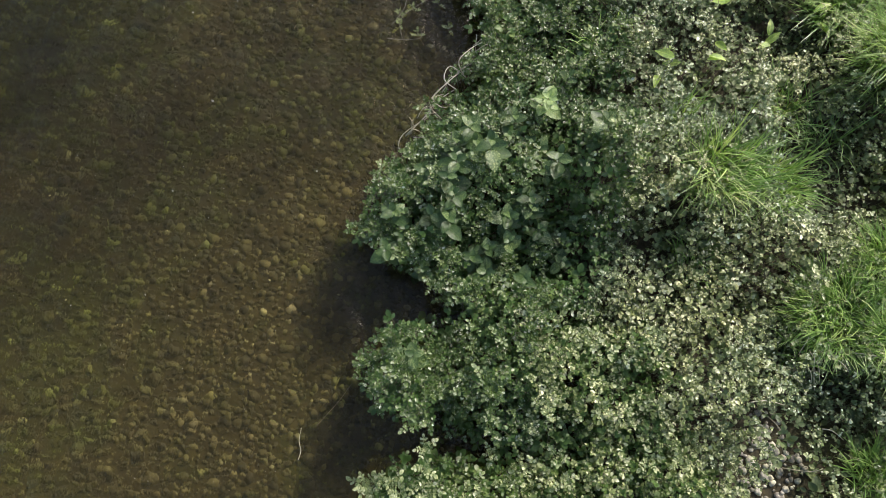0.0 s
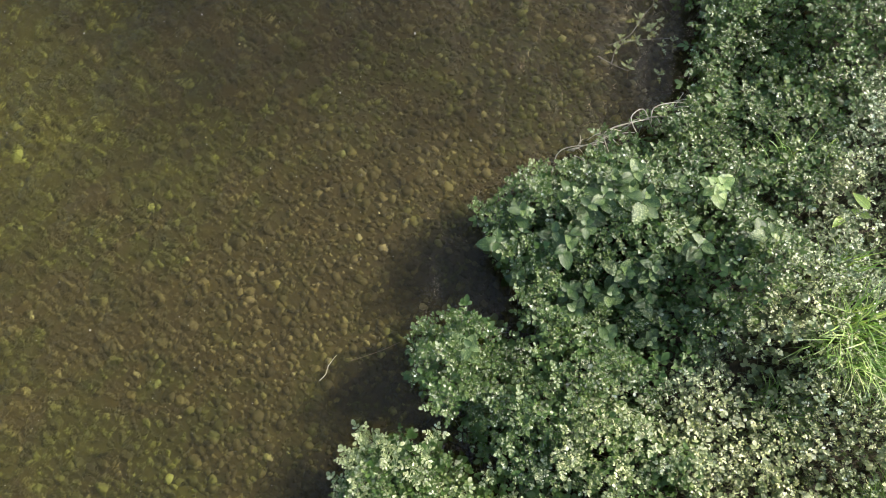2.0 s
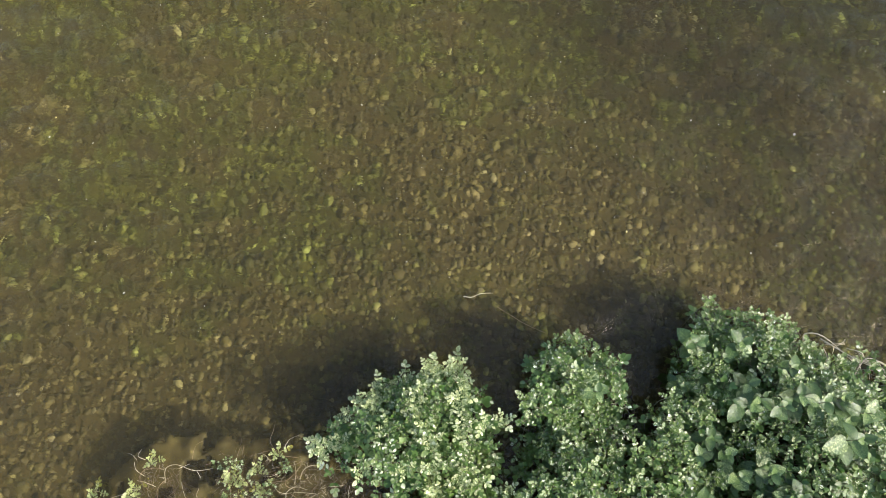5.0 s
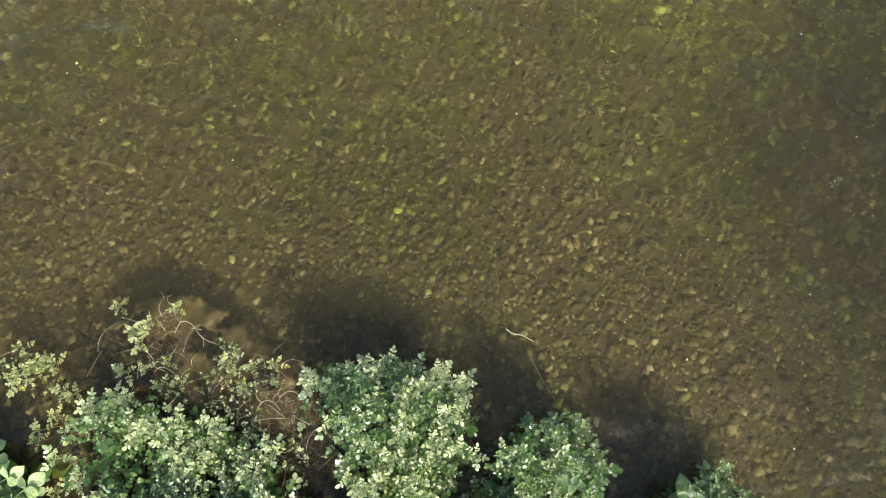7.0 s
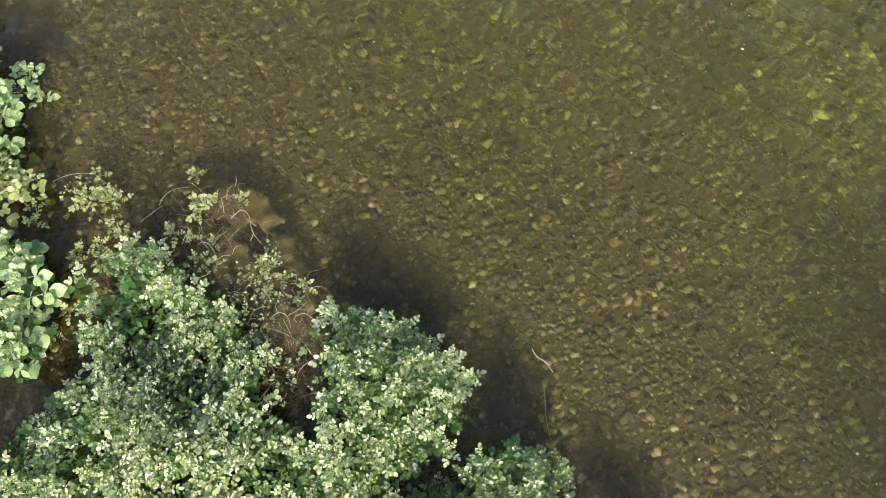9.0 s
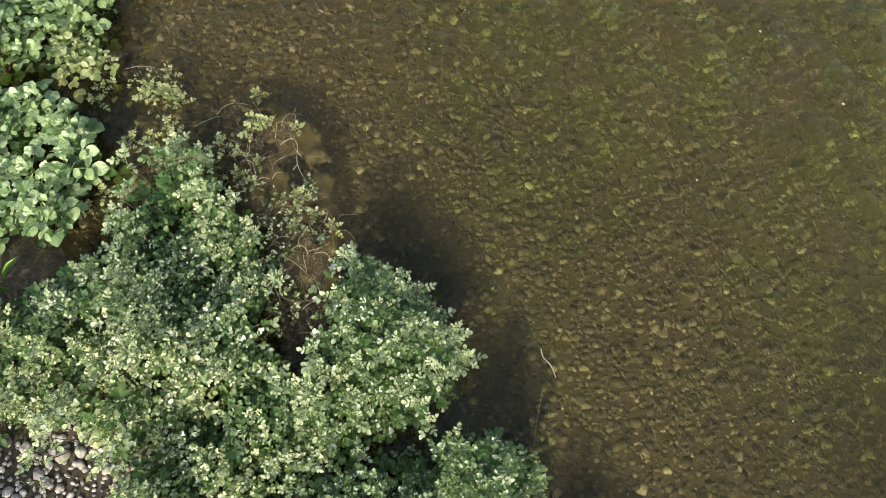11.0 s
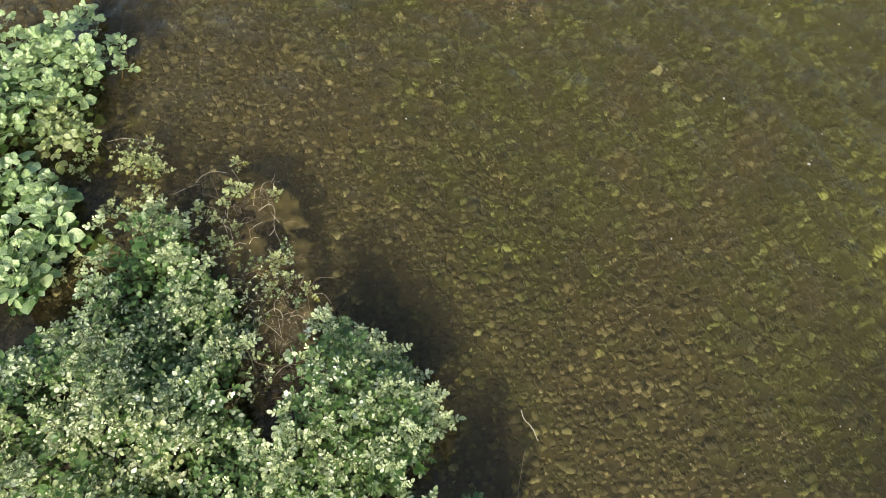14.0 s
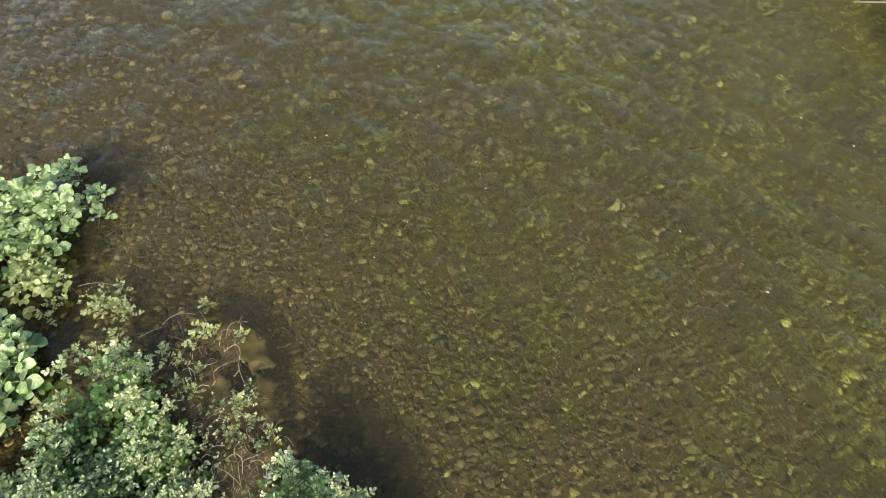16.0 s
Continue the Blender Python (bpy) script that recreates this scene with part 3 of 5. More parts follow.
def fronds(x, y, top, count, rachis, leaflet, shape=0.7, form=LEAFLET, pairs=2, lean=None):
    """Leafy shoots: feathered leaves wound down from the tip, each a stalk with paired leaflets and one at its end.
    Returns the leaflets' vertices and the stalks' two ends."""
    n = len(x)
    out, ends_a, ends_b = [], [], []
    start = rng.uniform(0, 2 * np.pi, n)
    big = np.clip(rng.lognormal(-0.05, 0.3, n), 0.6, 1.6)
    tilt_x, tilt_y = rng.normal(0, 0.35, n), rng.normal(0, 0.35, n)
    if lean is not None:
        tilt_x, tilt_y = tilt_x + lean[0], tilt_y + lean[1]
    axis = np.stack([tilt_x, tilt_y, np.ones(n)], -1)
    tip = np.stack([x, y, top], -1)
    for k in range(count):
        level = k / count
        turn = start + k * 2.4 + rng.normal(0, 0.35, n)
        rise = np.radians(68 - 62 * level) + rng.normal(0, 0.22, n)
        at = tip - axis * (0.075 * level * big)[:, None]
        ln = rachis * big * (0.3 + 0.85 * level) * rng.uniform(0.8, 1.2, n)
        size = leaflet * big * (0.5 + 0.6 * level) * rng.uniform(0.85, 1.15, n)
        bend = rng.uniform(0.2, 0.6, n)

        def along(t):
            e = rise - bend * t * 0.5
            return at + np.stack([np.cos(turn) * np.cos(e), np.sin(turn) * np.cos(e), np.sin(e)], -1) * (ln * t)[:, None]

        ends_a.append(at)
        ends_b.append(along(1.0))
        out.append(leaf_arrays(along(0.96), turn, rise - bend + rng.normal(0, 0.2, n), size * 1.15, size * 1.15 * shape, rng.normal(0, 0.35, n), form))
        for j in range(pairs if k > 1 else 1):
            t = 0.86 - 0.36 * j
            for side in (-1, 1):
                away = turn + side * rng.uniform(0.8, 1.25, n)
                s = size * (0.9 - 0.12 * j) * rng.uniform(0.8, 1.15, n)
                out.append(leaf_arrays(along(t), away, (rise - bend * t) * 0.45 + rng.normal(0.08, 0.2, n), s, s * shape, side * 0.3 * np.sin(rise) + rng.normal(0, 0.3, n), form))
    return np.concatenate(out), np.concatenate(ends_a), np.concatenate(ends_b)


def plant_cover(name, poly, step, count, length, rachis, mat, label, category, thin=0.0, gap=None, edge_drop=0.015, shape=0.64, lift=0.0, level=None, pairs=2, ragged=0.03, rough=0.028, inset=0.0, clear=0.0):
    xs, ys = [p[0] for p in poly], [p[1] for p in poly]
    x, y = jitter_grid(min(xs), max(xs), max(min(ys), -2.75), max(ys), step)
    wave_x = ragged * (value_noise(x, y, 0.075, 51) + 0.5 * value_noise(x, y, 0.03, 53))
    wave_y = ragged * (value_noise(x, y, 0.075, 52) + 0.5 * value_noise(x, y, 0.03, 54))
    keep = inside(poly, x + wave_x, y + wave_y) & ((edge_distance(poly, x + wave_x, y + wave_y) > inset) | ((y < -0.9) & (x > -0.6)) | ((y < -0.52) & (x > -0.2)))
    keep &= ~(inside(MINT_GROUND, x, y) & (rng.uniform(0, 1, len(x)) < clear))
    if gap is not None:
        keep &= ~((inside(gap, x, y) | (edge_distance(gap, x, y) < 0.022)) & (rng.uniform(0, 1, len(x)) < 0.96))
    if thin:
        sparse = 0.85 * smoothstep(-0.7, -1.1, x) * (1 - smoothstep(0.06, 0.36, edge_distance(poly, x, y)))
        keep &= rng.uniform(0, 1, len(x)) > np.clip(-8 * hollow_depth(x, y) - 0.15, 0, 0.75)
        keep &= value_noise(x, y, 0.12, 11) + 0.5 * value_noise(x, y, 0.05, 12) > thin + (sparse if poly is LOBE_D else 0)
    x, y = x[keep], y[keep]
    d = edge_distance(poly, x, y)
    low = np.where(y > -1.0, 1 - smoothstep(0.0, 0.1, d), 0.0)
    top = cover_height(x, y) - edge_drop * low + rng.normal(0, rough, len(x)) + lift
    if level is not None:
        top = level + np.maximum(ground_height(x, y), 0) + rng.uniform(0.0, 0.045, len(x))
    root = thing(name, (float(np.mean(xs)), float(np.mean(ys)), 0.0), label, category, kind="stuff")
    off = np.array(root.location)
    v, a, b = fronds(x - off[0], y - off[1], top, count, rachis, length, shape, pairs=pairs, lean=(np.zeros(len(x)), 0.5 * low))
    leaves("foliage", v, mat, root, "", LEAFLET)
    base = np.stack([x - off[0] + rng.normal(0, 0.02, len(x)), y - off[1] + rng.normal(0, 0.02, len(x)), np.maximum(ground_height(x, y) - 0.01, -0.09)], -1)
    stems("stems", np.concatenate([base, a]), np.concatenate([np.stack([x - off[0], y - off[1], top - 0.005], -1), b]), 0.0011, STEM, root)
    return root


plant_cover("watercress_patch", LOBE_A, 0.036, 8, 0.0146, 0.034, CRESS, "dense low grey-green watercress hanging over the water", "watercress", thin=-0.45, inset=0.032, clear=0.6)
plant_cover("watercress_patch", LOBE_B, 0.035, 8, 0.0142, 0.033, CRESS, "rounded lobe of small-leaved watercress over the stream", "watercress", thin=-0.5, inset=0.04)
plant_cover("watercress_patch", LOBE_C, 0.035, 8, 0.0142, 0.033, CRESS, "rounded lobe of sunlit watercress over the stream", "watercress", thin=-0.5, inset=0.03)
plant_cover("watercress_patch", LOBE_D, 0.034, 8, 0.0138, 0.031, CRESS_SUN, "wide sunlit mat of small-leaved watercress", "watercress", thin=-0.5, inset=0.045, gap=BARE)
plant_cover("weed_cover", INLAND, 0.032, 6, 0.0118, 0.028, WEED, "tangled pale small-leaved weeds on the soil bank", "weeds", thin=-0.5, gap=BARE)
for patch in (BROAD, BROAD_TWO, BROAD_THREE):
    plant_cover("broad_watercress", patch, 0.052, 8, 0.031, 0.045, CRESS_BIG, "bright green broad-leaved watercress at the water's edge", "watercress", thin=-0.25, shape=0.86, pairs=1, lift=-0.035)
plant_cover("pale_weeds", LOW_BANK, 0.07, 5, 0.0165, 0.026, WEED, "scattered larger pale leaves over the bank weeds", "weeds", gap=BARE, lift=0.012, pairs=1, shape=0.62)
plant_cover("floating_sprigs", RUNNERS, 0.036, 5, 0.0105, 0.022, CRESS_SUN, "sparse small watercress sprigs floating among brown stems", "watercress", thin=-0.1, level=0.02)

# a lower storey of leaves that shows in the gaps, its shade painted as darker greens
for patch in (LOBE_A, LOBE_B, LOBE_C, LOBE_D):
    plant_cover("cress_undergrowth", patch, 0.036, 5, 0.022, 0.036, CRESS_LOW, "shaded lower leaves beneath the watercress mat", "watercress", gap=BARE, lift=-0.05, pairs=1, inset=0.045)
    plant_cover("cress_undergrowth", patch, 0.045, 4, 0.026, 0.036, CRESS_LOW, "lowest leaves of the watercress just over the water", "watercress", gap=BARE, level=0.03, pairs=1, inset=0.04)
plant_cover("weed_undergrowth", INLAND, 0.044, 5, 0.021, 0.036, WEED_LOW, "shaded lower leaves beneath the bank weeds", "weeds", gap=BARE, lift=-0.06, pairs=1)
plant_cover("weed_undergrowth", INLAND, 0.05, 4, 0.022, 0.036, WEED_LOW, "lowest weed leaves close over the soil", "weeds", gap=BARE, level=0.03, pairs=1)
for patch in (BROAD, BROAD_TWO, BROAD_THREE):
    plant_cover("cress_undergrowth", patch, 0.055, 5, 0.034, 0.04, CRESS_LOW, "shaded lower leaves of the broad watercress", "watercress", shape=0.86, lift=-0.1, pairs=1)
plant_cover("young_watercress", SPUR, 0.042, 7, 0.0225, 0.032, YOUNG, "yellow-green young watercress at the mat's outer tip", "watercress", shape=0.78, level=0.1, pairs=1)
plant_cover("young_watercress", FLOAT, 0.03, 7, 0.0115, 0.018, YOUNG, "small yellowish watercress cluster floating on dark water", "watercress", thin=-0.5, level=0.04, pairs=1)
# Pale leaves added over the mat to paint in its sunlit brightness.
plant_cover("sunlit_watercress", SUNLIT_MAT, 0.046, 7, 0.0165, 0.034, WEED, "pale sunlit watercress tips over the wide mat", "watercress", thin=-0.3, gap=BARE, lift=0.015)


# ---- single plants ----
def blade_mesh(name, outline, curl, mat, lift=0.1):
    """A broad leaf of unit length along +y: half widths along the rib, folded on the rib, its tip bent down."""
    n = len(outline)
    v, tri, quad = [], [], []
    for k, w in enumerate(outline):
        t = k / (n - 1)
        z = -curl * t * t
        v += [(-w, t - 0.02 * (k % 2), z + lift * w), (0, t, z), (w, t - 0.02 * (k % 2), z + lift * w)]
    for k in range(n - 1):
        a = 3 * k
        quad += [(a, a + 1, a + 4, a + 3), (a + 1, a + 2, a + 5, a + 4)]
    me = bpy.data.meshes.new(name)
    me.from_pydata(v, [], quad)
    for p in me.polygons:
        p.use_smooth = True
    me.materials.append(mat)
    return me


MINT_SHAPE = [0.04, 0.2, 0.27, 0.34, 0.34, 0.36, 0.34, 0.34, 0.27, 0.23, 0.13, 0.02]
DOCK_SHAPE = [0.04, 0.08, 0.15, 0.19, 0.2, 0.22, 0.2, 0.19, 0.15, 0.09, 0.02]
MINT_LEAVES = [blade_mesh("mint_leaf", MINT_SHAPE, c, MINT, l) for c, l in ((0.12, 0.35), (0.3, 0.25), (0.02, 0.5))]
LIME_LEAVES = [blade_mesh("pale_leaf", MINT_SHAPE, c, LIME, l) for c, l in ((0.15, 0.35), (0.35, 0.3))]
DOCK_LEAVES = [blade_mesh("dock_leaf", DOCK_SHAPE, c, DOCK, l) for c, l in ((0.25, 0.5), (0.5, 0.3))]


def part_at(name, me, parent, m):
    ob = new(name, me)
    ob.parent = parent
    ob.matrix_basis = m
    return ob


def tube(name, points, radius, mat, parent=None, label="", sides=6, taper=0.5):
    """A stalk through the points, thinner towards its end."""
    pts = [Vector(p) for p in points]
    fine = []
    for k in range(len(pts) - 1):
        p0, p1, p2, p3 = pts[max(k - 1, 0)], pts[k], pts[k + 1], pts[min(k + 2, len(pts) - 1)]
        for s in range(4):
            t = s / 4
            fine.append(0.5 * ((2 * p1) + (p2 - p0) * t + (2 * p0 - 5 * p1 + 4 * p2 - p3) * t * t + (3 * p1 - p0 - 3 * p2 + p3) * t**3))
    fine.append(pts[-1])
    v, f = [], []
    for k, p in enumerate(fine):
        way = (fine[min(k + 1, len(fine) - 1)] - fine[max(k - 1, 0)]).normalized()
        side = way.cross(Vector((0, 0, 1)) if abs(way.z) < 0.9 else Vector((1, 0, 0))).normalized()
        up = side.cross(way)
        r = radius * (1 - (1 - taper) * k / (len(fine) - 1))
        for s in range(sides):
            a = 2 * math.pi * s / sides
            v.append(p + side * math.cos(a) * r + up * math.sin(a) * r)
    for k in range(len(fine) - 1):
        for s in range(sides):
            f.append((k * sides + s, k * sides + (s + 1) % sides, (k + 1) * sides + (s + 1) % sides, (k + 1) * sides + s))
    v += [fine[0], fine[-1]]
    end = (len(fine) - 1) * sides
    caps = [(len(v) - 2, (s + 1) % sides, s) for s in range(sides)] + [(len(v) - 1, end + s, end + (s + 1) % sides) for s in range(sides)]
    return mesh_object(name, np.array(v), [np.array(f), np.array(caps)], mat, parent, label)


dice = random.Random(21)


def leafy_plant(name, x, y, top, pairs, length, meshes, label, category, group, stem_mat=None):
    """An upright stalk with crossed pairs of leaves, the topmost small."""
    foot = float(ground_height(x, y))
    root = thing(name, (x, y, foot), label, category, group)
    lean = Vector((dice.uniform(-0.05, 0.05), dice.uniform(-0.05, 0.05), top - foot))
    tube("stem", [Vector((0, 0, -0.01)) - lean.xy.to_3d() * 0.5, lean * 0.5 + Vector((dice.uniform(-0.01, 0.01), 0, 0)), lean], 0.0028, stem_mat or STEM, root)
    first = dice.uniform(0, 6.28)
    for k in range(pairs):
        level = k / max(pairs - 1, 1)
        at = lean * (1 - 0.42 * level * min(1, 0.16 / max(lean.z, 0.05) * 1.6))
        for side in (0, 1):
            turn = first + k * math.pi / 2 + side * math.pi + dice.uniform(-0.3, 0.3)
            rise = 0.6 - 0.7 * level + dice.uniform(-0.22, 0.22)
            size = length * (0.5 + 0.6 * min(1, level * 1.6)) * dice.uniform(0.85, 1.15)
            m = Matrix.Translation(at) @ Matrix.Rotation(turn, 4, "Z") @ Matrix.Rotation(rise, 4, "X") @ Matrix.Rotation(dice.uniform(-0.3, 0.3), 4, "Y") @ Matrix.Diagonal((size, size, size, 1))
            part_at("leaf", dice.choice(meshes), root, m)
    return root


MINTS = [(1.07, -0.46), (0.98, -0.49), (0.89, -0.45), (0.85, -0.51), (0.86, -0.62), (1.15, -0.5), (1.11, -0.57), (0.73, -0.53), (0.74, -0.68), (0.76, -0.44),
         (0.74, -0.27), (0.78, -0.4), (0.78, -0.56), (0.93, -0.7), (0.98, -0.83), (1.12, -0.75), (1.13, -0.92), (0.64, -0.71), (0.66, -0.6), (0.84, -0.24),
         (0.92, -0.33), (0.31, -0.33), (1.0, -0.6), (0.8, -0.75), (1.2, -0.66), (1.02, -0.38), (1.33, -0.83)]
for x, y in MINTS:
    leafy_plant("mint_plant", x, y, float(cover_height(x, y)) + dice.uniform(0.03, 0.09), 4, dice.uniform(0.048, 0.066), MINT_LEAVES,
                "mid-green mint plant with toothed oval leaves among watercress", "mint", "mint plants in the bank")
young = 48
while young:
    x, y = dice.uniform(0.6, 1.25), dice.uniform(-1.0, -0.25)
    if inside(MINT_GROUND, np.array([x]), np.array([y]))[0]:
        leafy_plant("mint_plant", x, y, float(cover_height(x, y)) + dice.uniform(-0.015, 0.035), 4, dice.uniform(0.028, 0.044), MINT_LEAVES,
                    "small dark green mint plant with toothed leaves among watercress", "mint", "mint plants in the bank")
        young -= 1
for x, y, size in ((1.27, -0.74, 0.06),):
    leafy_plant("nettle_plant", x, y, float(cover_height(x, y)) + 0.06, 6, size, LIME_LEAVES, "bright pale-green plant with broad toothed leaves", "plant", "pale plants in the bank")


def dock_plant(x, y, count):
    foot = float(ground_height(x, y))
    root = thing("dock_plant", (x, y, foot), "young yellow-green dock with a few long upright leaves", "dock", "dock plants in the bank")
    top = float(cover_height(x, y)) - foot - 0.02
    for k in range(count):
        turn, size = dice.uniform(0, 6.28), dice.uniform(0.052, 0.07)
        lean = Vector((dice.uniform(-0.04, 0.04), dice.uniform(-0.04, 0.04), top + dice.uniform(-0.02, 0.03)))
        stalk = tube("stalk", [(0, 0, -0.01), lean * 0.6 + Vector((0.004, 0, 0)), lean], 0.0022, STEM, root)
        m = Matrix.Translation(lean) @ Matrix.Rotation(turn, 4, "Z") @ Matrix.Rotation(dice.uniform(0.2, 0.8), 4, "X") @ Matrix.Rotation(dice.uniform(-0.5, 0.5), 4, "Y") @ Matrix.Diagonal((size, size, size, 1))
        part_at("leaf", dice.choice(DOCK_LEAVES), stalk, m)


for x, y, n in ((1.48, -1.32, 3), (1.49, -1.19, 2), (1.36, -1.15, 2), (1.65, -1.34, 3), (1.64, -1.05, 2), (1.66, -1.71, 3), (1.61, -1.59, 3)):
    dock_plant(x, y, n)


def grass_tuft(x, y, radius, count, height, lean_x, lean_y, label):
    """A tuft of arched, tapering blades that lean one way."""
    foot = float(ground_height(x, y))
    root = thing("grass_tuft", (x, y, foot), label, "grass tuft", "grass tufts on the bank")
    base = max(float(cover_height(x, y)) - foot - 0.04, 0.0)
    n = round(count * 2.0) if count > 120 else count
    a, r = rng.uniform(0, 2 * np.pi, n), radius * 0.55 * np.sqrt(rng.uniform(0, 1, n))
    px, py = r * np.cos(a), r * np.sin(a)
    turn = np.arctan2(py * 1.2 + lean_y + rng.normal(0, 0.06, n), px * 1.2 + lean_x + rng.normal(0, 0.06, n)) + rng.normal(0, 0.6, n)
    ln, w = height * rng.uniform(0.5, 1.2, n), rng.uniform(0.001, 0.0026, n)
    rise = rng.uniform(0.7, 1.35, n)
    v = np.zeros((n, 9, 3))
    cx, cy, cz = px.copy(), py.copy(), base * rng.uniform(0.2, 1.0, n)
    for k in range(5):
        e = rise - k * rng.uniform(0.16, 0.34, n)
        side = np.stack([-np.sin(turn), np.cos(turn)], -1) * (w * (1.0, 1.0, 0.85, 0.6, 0.0)[k])[:, None]
        if k < 4:
            v[:, 2 * k], v[:, 2 * k + 1] = np.stack([cx - side[:, 0], cy - side[:, 1], cz], -1), np.stack([cx + side[:, 0], cy + side[:, 1], cz], -1)
        else:
            v[:, 8] = np.stack([cx, cy, cz], -1)
        cx, cy, cz = cx + np.cos(turn) * np.cos(e) * ln / 4, cy + np.sin(turn) * np.cos(e) * ln / 4, cz + np.sin(e) * ln / 4
    k = (np.arange(n) * 9)[:, None, None]
    quad = (np.array([(0, 1, 3, 2), (2, 3, 5, 4), (4, 5, 7, 6)])[None] + k).reshape(-1, 4)
    tri = (np.array([(6, 7, 8)])[None] + k).reshape(-1, 3)
    single = 22
    for b in v[:single]:
        mesh_object("blade", b, [quad[:3], tri[:1]], GRASS, root)
    ob = mesh_object("undergrowth", v[single:].reshape(-1, 3), [quad[: -3 * single], tri[:-single]], GRASS, root)
    tagged(ob, kind="stuff")
    return root


for x, y, r, n, h, lx, ly, words in (
    (1.02, -1.34, 0.17, 200, 0.17, -0.02, -0.06, "bright green grass tuft leaning over low weeds"), (0.58, -1.73, 0.19, 420, 0.17, 0.0, 0.05, "broad bright green grass tuft on the bank"),
    (1.47, -1.98, 0.2, 420, 0.23, -0.03, 0.09, "tall yellow-green grass tuft in full sun"), (1.74, -1.83, 0.18, 320, 0.18, 0.0, 0.05, "sunlit yellow-green grass tuft"),
    (0.09, -1.84, 0.12, 150, 0.12, 0.02, 0.02, "small grass tuft beside the bare gravel"), (1.2, -1.75, 0.12, 60, 0.2, 0.0, 0.08, "thin dark grass blades in a shaded hollow"),
    (1.0, -1.54, 0.15, 170, 0.15, -0.02, -0.02, "thin grass tuft between weeds"), (0.74, -1.9, 0.16, 240, 0.17, 0.0, 0.03, "green grass tuft on the bank"),
    (0.47, -1.62, 0.1, 60, 0.1, 0.03, 0.0, "thin grass tuft beside the bare gravel"), (0.5, -1.92, 0.16, 220, 0.16, 0.0, 0.03, "green grass tuft on the bank"),
    (1.32, -1.6, 0.13, 110, 0.17, 0.0, 0.04, "loose grass tuft among pale weeds"), (1.95, -1.5, 0.2, 220, 0.18, -0.04, 0.02, "loose grass tuft among pale weeds"),
    (1.5, -0.95, 0.12, 26, 0.12, 0.0, 0.03, "few thin grass blades among watercress"), (1.2, -1.2, 0.12, 90, 0.13, 0.0, -0.02, "few thin grass blades among pale weeds"),
    (0.75, -1.3, 0.14, 110, 0.1, 0.0, -0.02, "few short grass blades among pale weeds"), (1.05, -2.15, 0.25, 300, 0.2, 0.0, 0.05, "green grass tuft on the bank"), (-0.66, -1.68, 0.14, 280, 0.12, 0.02, 0.02, "short bright green grass tuft beside the watercress")):
    grass_tuft(x, y, r, n, h, lx, ly, words)


# ---- single shoots of watercress along the water's edge ----
def frond_mesh(name, mat, pairs, size, shape, bend):
    """One feathered leaf of unit length along +y: a thin stalk, paired leaflets and one at the end."""
    t = np.array([0.95] + [v for j in range(pairs) for v in (0.82 - 0.36 * j,) * 2])
    side = np.array([0] + [v for j in range(pairs) for v in (-1, 1)])
    at = np.stack([np.zeros(len(t)), t, -bend * t * t], -1)
    ln = np.where(side == 0, 1.15, 0.9) * size * rng.uniform(0.88, 1.12, len(t))
    v = leaf_arrays(at, math.pi / 2 - side * rng.uniform(0.85, 1.2, len(t)), np.where(side == 0, -bend, 0.12) + rng.normal(0, 0.14, len(t)), ln, ln * shape, rng.normal(0, 0.2, len(t)), LEAFLET)
    k = (np.arange(len(v)) * len(LEAFLET[0]))[:, None, None]
    verts, faces = v.reshape(-1, 3).tolist(), (LEAFLET[1][None] + k).reshape(-1, 3).tolist() + (LEAFLET[2][None] + k).reshape(-1, 4).tolist()
    for step in range(4):
        h = step / 3 * 0.97
        verts += [(math.cos(a) * 0.03, h, -bend * h * h + math.sin(a) * 0.03) for a in (0.5, 2.6, 4.7)]
    first = len(verts) - 12
    faces += [(first + 3 * q + c, first + 3 * q + (c + 1) % 3, first + 3 * q + 3 + (c + 1) % 3, first + 3 * q + 3 + c) for q in range(3) for c in range(3)]
    me = bpy.data.meshes.new(name)
    me.from_pydata(verts, [], faces)
    for p in me.polygons:
        p.use_smooth = True
    me.materials.append(mat)
    return me


def frond_set(name, mat, pairs, size, shape):
    return [frond_mesh(name, mat, pairs, size, shape, bend) for bend in (0.08, 0.2, 0.32)]


CRESS_ONE = frond_set("cress_leaf", CRESS, 2, 0.47, 0.64)
SUN_ONE = frond_set("sunlit_cress_leaf", CRESS_SUN, 2, 0.47, 0.64)
YOUNG_ONE = frond_set("young_leaf", YOUNG, 2, 0.42, 0.72)
BROAD_ONE = frond_set("broad_leaf", CRESS_BIG, 1, 0.7, 0.86)


